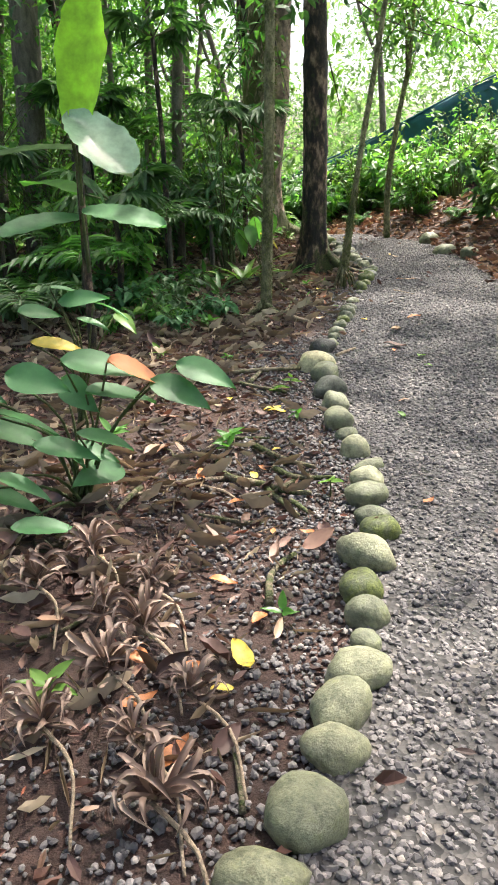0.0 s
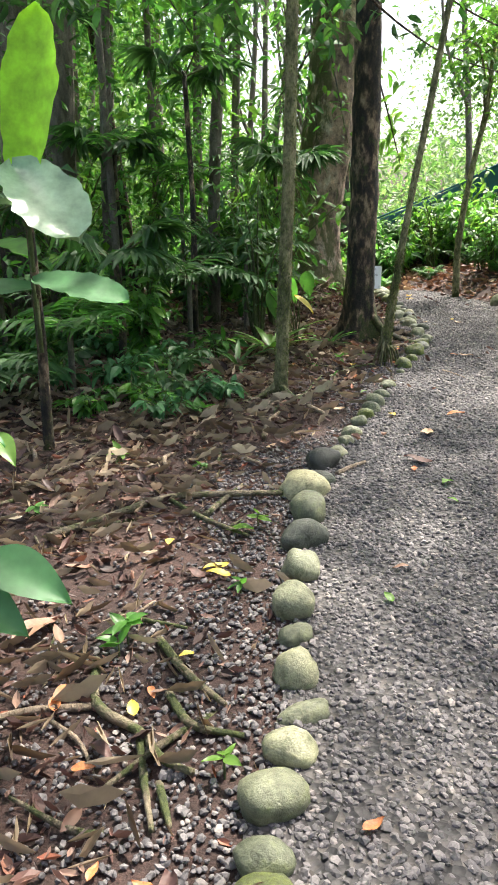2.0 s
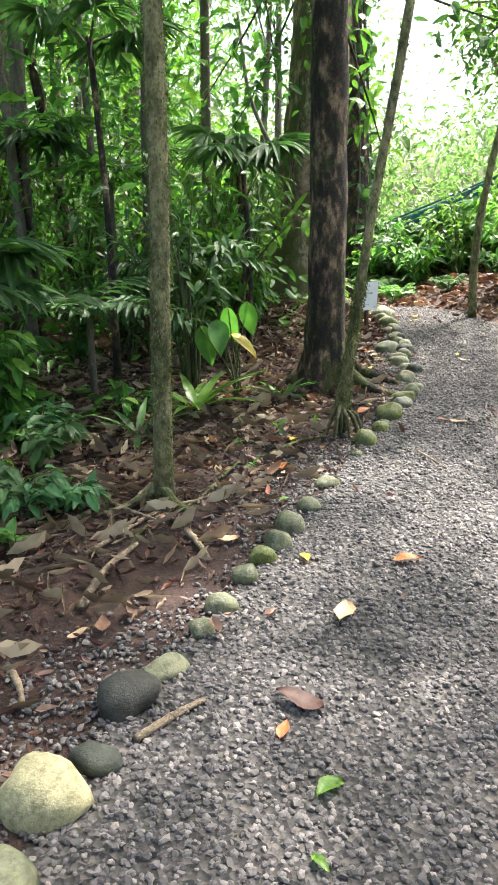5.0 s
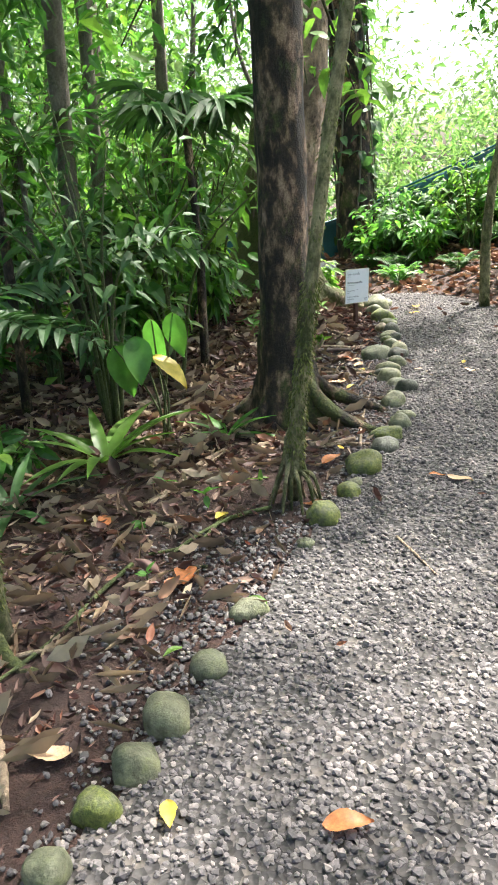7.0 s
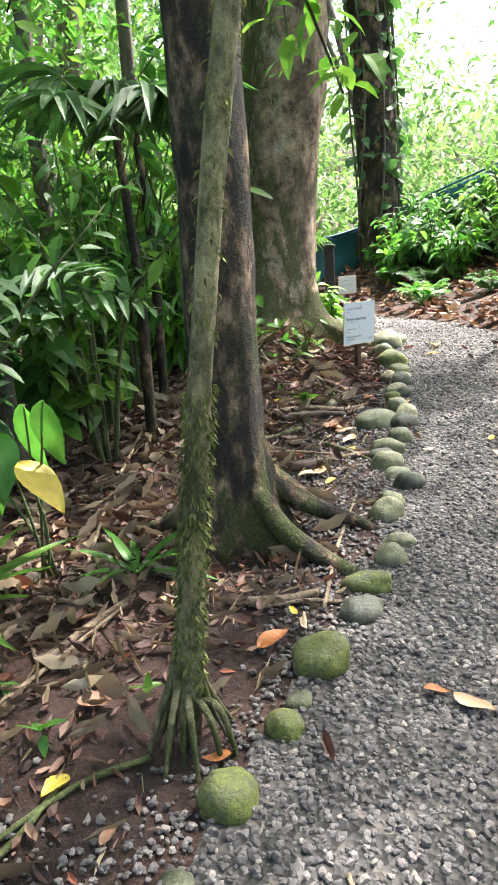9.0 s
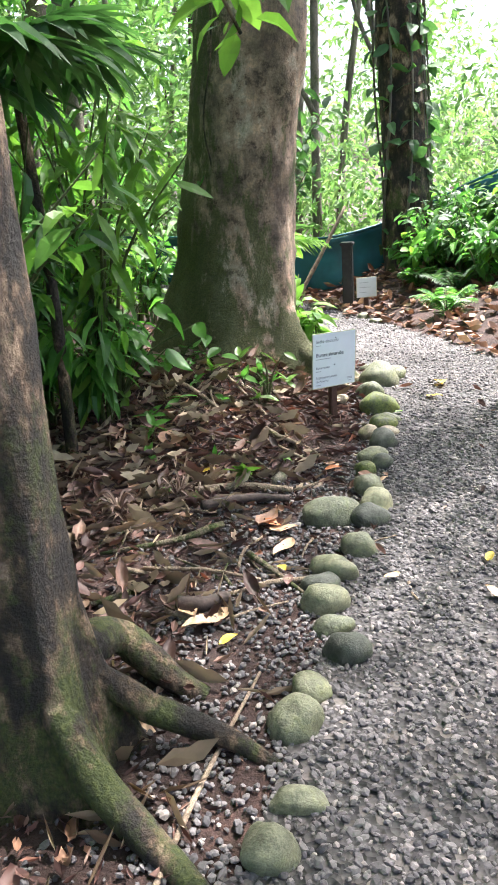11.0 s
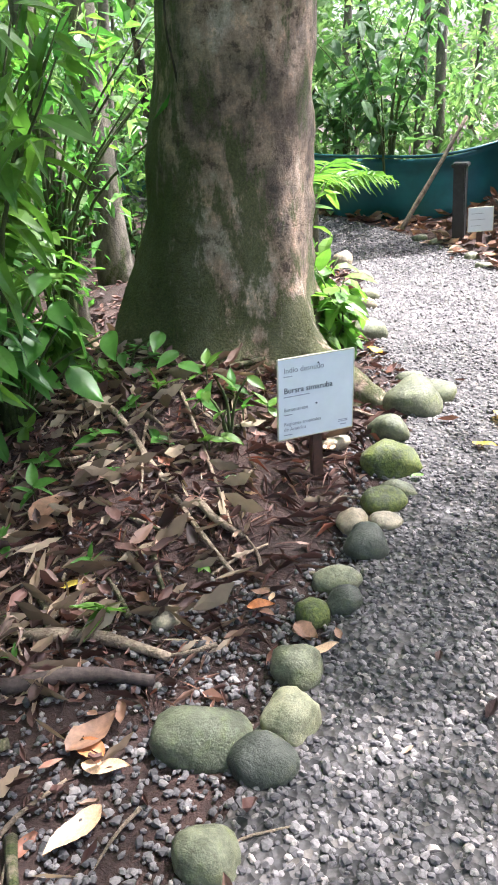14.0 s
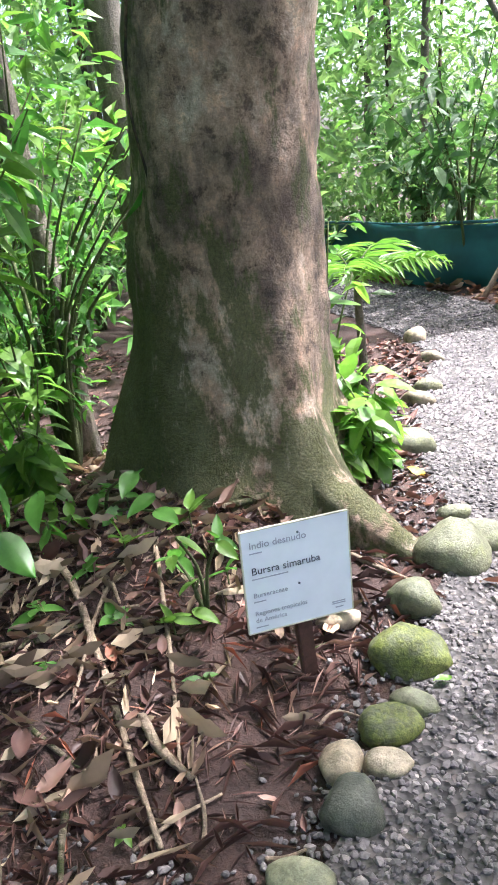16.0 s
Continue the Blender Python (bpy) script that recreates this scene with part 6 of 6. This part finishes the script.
TONE = {"Y": (YELLOW, "yellow"), "O": (ORANGE, "orange"), "R": (DEAD_WARM, "reddish-brown"), "T": (plain("tan_dry_leaf", (0.5, 0.33, 0.2), 0.6, 25, 0.3), "tan"), "D": (DEAD, "dark brown"), "G": (G_BRIGHT, "yellow-green")}
leaf_mesh = {}
for i, (x, y, turn, L, tone) in enumerate(FALLEN_A + FALLEN_B + FALLEN_C + FALLEN_D + FALLEN_E + FALLEN_F):
    mat, word = TONE[tone]
    key = (tone, i % 3)
    if key not in leaf_mesh:
        V, F = blade_sheet((0, -0.5, 0.02), (0, 1, 0.04), (0, 0, 1), 1.0, 0.42 + 0.08 * (i % 3), 0.06 - 0.07 * (i % 3), 0.15, 14, 4, i)
        V[:, 2] += 0.05 * np.sin(V[:, 1] * 6 + i) + 0.06 * np.abs(V[:, 0])
        leaf_mesh[key] = mesh_np("fallen_leaf", V, F, mat, True)
    ob = new("fallen_leaf", leaf_mesh[key])
    ob.matrix_basis = pose(x, y, zat(x, y) + 0.024, 0, 0, turn) @ Matrix.Scale(L, 4)
    tagged(ob, "single %s fallen leaf lying on the ground" % word, "leaf", "fallen leaves")

rngk = np.random.RandomState(77)
twig_meshes = []
for i in range(6):
    V, F = tube([(-0.5, 0, 0), (-0.1, 0.03 * rngk.randn(), 0.01), (0.5, 0.06 * rngk.randn(), 0.0)], [0.016, 0.013, 0.007], 6, 9, 0.1, i)
    twig_meshes.append(mesh_np("twig", V, F, WOOD_DEAD if i % 2 else ROOT, True))
done = 0
while done < 290:
    x, y = rngk.uniform(-2.6, 1.2), rngk.uniform(0.8, 13)
    d = float(dist_line(LEFT_EDGE, np.array([x]), np.array([y]))[0])
    if inside(PATH, np.array([x]), np.array([y]))[0] or d < 0.15 or rngk.rand() > (0.95 if y > 9.5 or d > 0.8 else 0.35):
        continue
    done += 1
    s = rngk.uniform(0.12, 0.5)
    ob = new("twig", twig_meshes[done % 6])
    ob.matrix_basis = pose(x, y, zat(x, y) + 0.012, 0, rngk.uniform(-7, 7), rngk.uniform(0, 360)) @ Matrix.Diagonal((s, min(1.0, s * 2), min(1.0, s * 2), 1))
    tagged(ob, "dry brown twig lying in the leaf litter", "twig", "twigs in the litter")


def dried_cluster(x, y, R, seed):
    rng = np.random.RandomState(seed)
    n = 30
    a = np.linspace(0, 6.0, n) + rng.rand()
    W = np.stack([np.cos(a), np.sin(a), rng.uniform(0.0, 0.6, n)], -1) + 0.15 * rng.randn(n, 3)
    V, F = leaves(np.repeat([[0, 0, 0.02]], n, 0) + 0.02 * rng.rand(n, 3), W, R * rng.uniform(0.75, 1.1, n), 0.22, "strip", rng, 0.5)
    e = thing("dried_fan_leaf", x, y, zat(x, y) + 0.015, "dried curled brown fan-shaped leaf on the litter", "dead leaf", "dried fan leaves")
    part_np("blade", V, F, FAN_DRY, e, smooth=True)
    V, F = tube([(0, 0, 0.03), (0.1, -0.12, 0.03), (0.15, -0.35, 0.01)], [0.006, 0.005, 0.004], 5, 8)
    part_np("stalk", V, F, WOOD_DEAD, e, smooth=True)


for i, (x, y) in enumerate(((-0.37, 2.16), (-0.36, 1.88), (-0.42, 1.69), (-0.32, 1.44), (-0.5, 2.0), (-0.6, 2.4), (-0.2, 1.6), (-0.55, 1.5), (-0.75, 2.2), (0.5, 10.9), (0.3, 10.7), (-0.25, 1.25))):
    dried_cluster(x, y, 0.13 + 0.025 * (i % 3), 600 + i)


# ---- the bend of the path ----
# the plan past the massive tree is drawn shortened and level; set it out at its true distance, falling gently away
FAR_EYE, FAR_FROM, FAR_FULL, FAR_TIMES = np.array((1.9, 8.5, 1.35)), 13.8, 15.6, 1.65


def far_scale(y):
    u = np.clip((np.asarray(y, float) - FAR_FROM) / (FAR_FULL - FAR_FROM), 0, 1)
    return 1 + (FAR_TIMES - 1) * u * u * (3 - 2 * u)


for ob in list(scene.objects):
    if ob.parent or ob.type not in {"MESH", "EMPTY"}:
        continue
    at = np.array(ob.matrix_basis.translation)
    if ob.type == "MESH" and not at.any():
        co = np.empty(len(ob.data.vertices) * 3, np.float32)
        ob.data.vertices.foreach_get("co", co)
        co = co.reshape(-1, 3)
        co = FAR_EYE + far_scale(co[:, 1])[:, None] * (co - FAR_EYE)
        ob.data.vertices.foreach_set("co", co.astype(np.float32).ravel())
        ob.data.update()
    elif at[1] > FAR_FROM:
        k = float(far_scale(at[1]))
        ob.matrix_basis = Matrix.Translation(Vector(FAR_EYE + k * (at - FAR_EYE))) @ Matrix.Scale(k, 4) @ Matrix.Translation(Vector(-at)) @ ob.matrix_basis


# ---- high foliage ----
# out of view; spread to shade path and soil apart from the sun spots
far_woods("canopy", 10000, (-0.3, 6.2, 1.5, 14.2, 6.5, 9.5), 0.26, G, 47, "high leafy forest canopy with small gaps", clump=0.4)
far_woods("thin_canopy", 4000, (-7, -0.3, -6, 16, 6.5, 9.5), 0.26, G, 50, "thin high foliage over the forest", clump=0.4)
# unseen leaves added only to keep sun off the ground around the sign
far_woods("sign_shade_foliage", 1100, (1.0, 3.0, 12.6, 15.2, 4.9, 5.8), 0.2, G, 64, "unseen leaf mass added to shade the plant sign", clump=0.3)
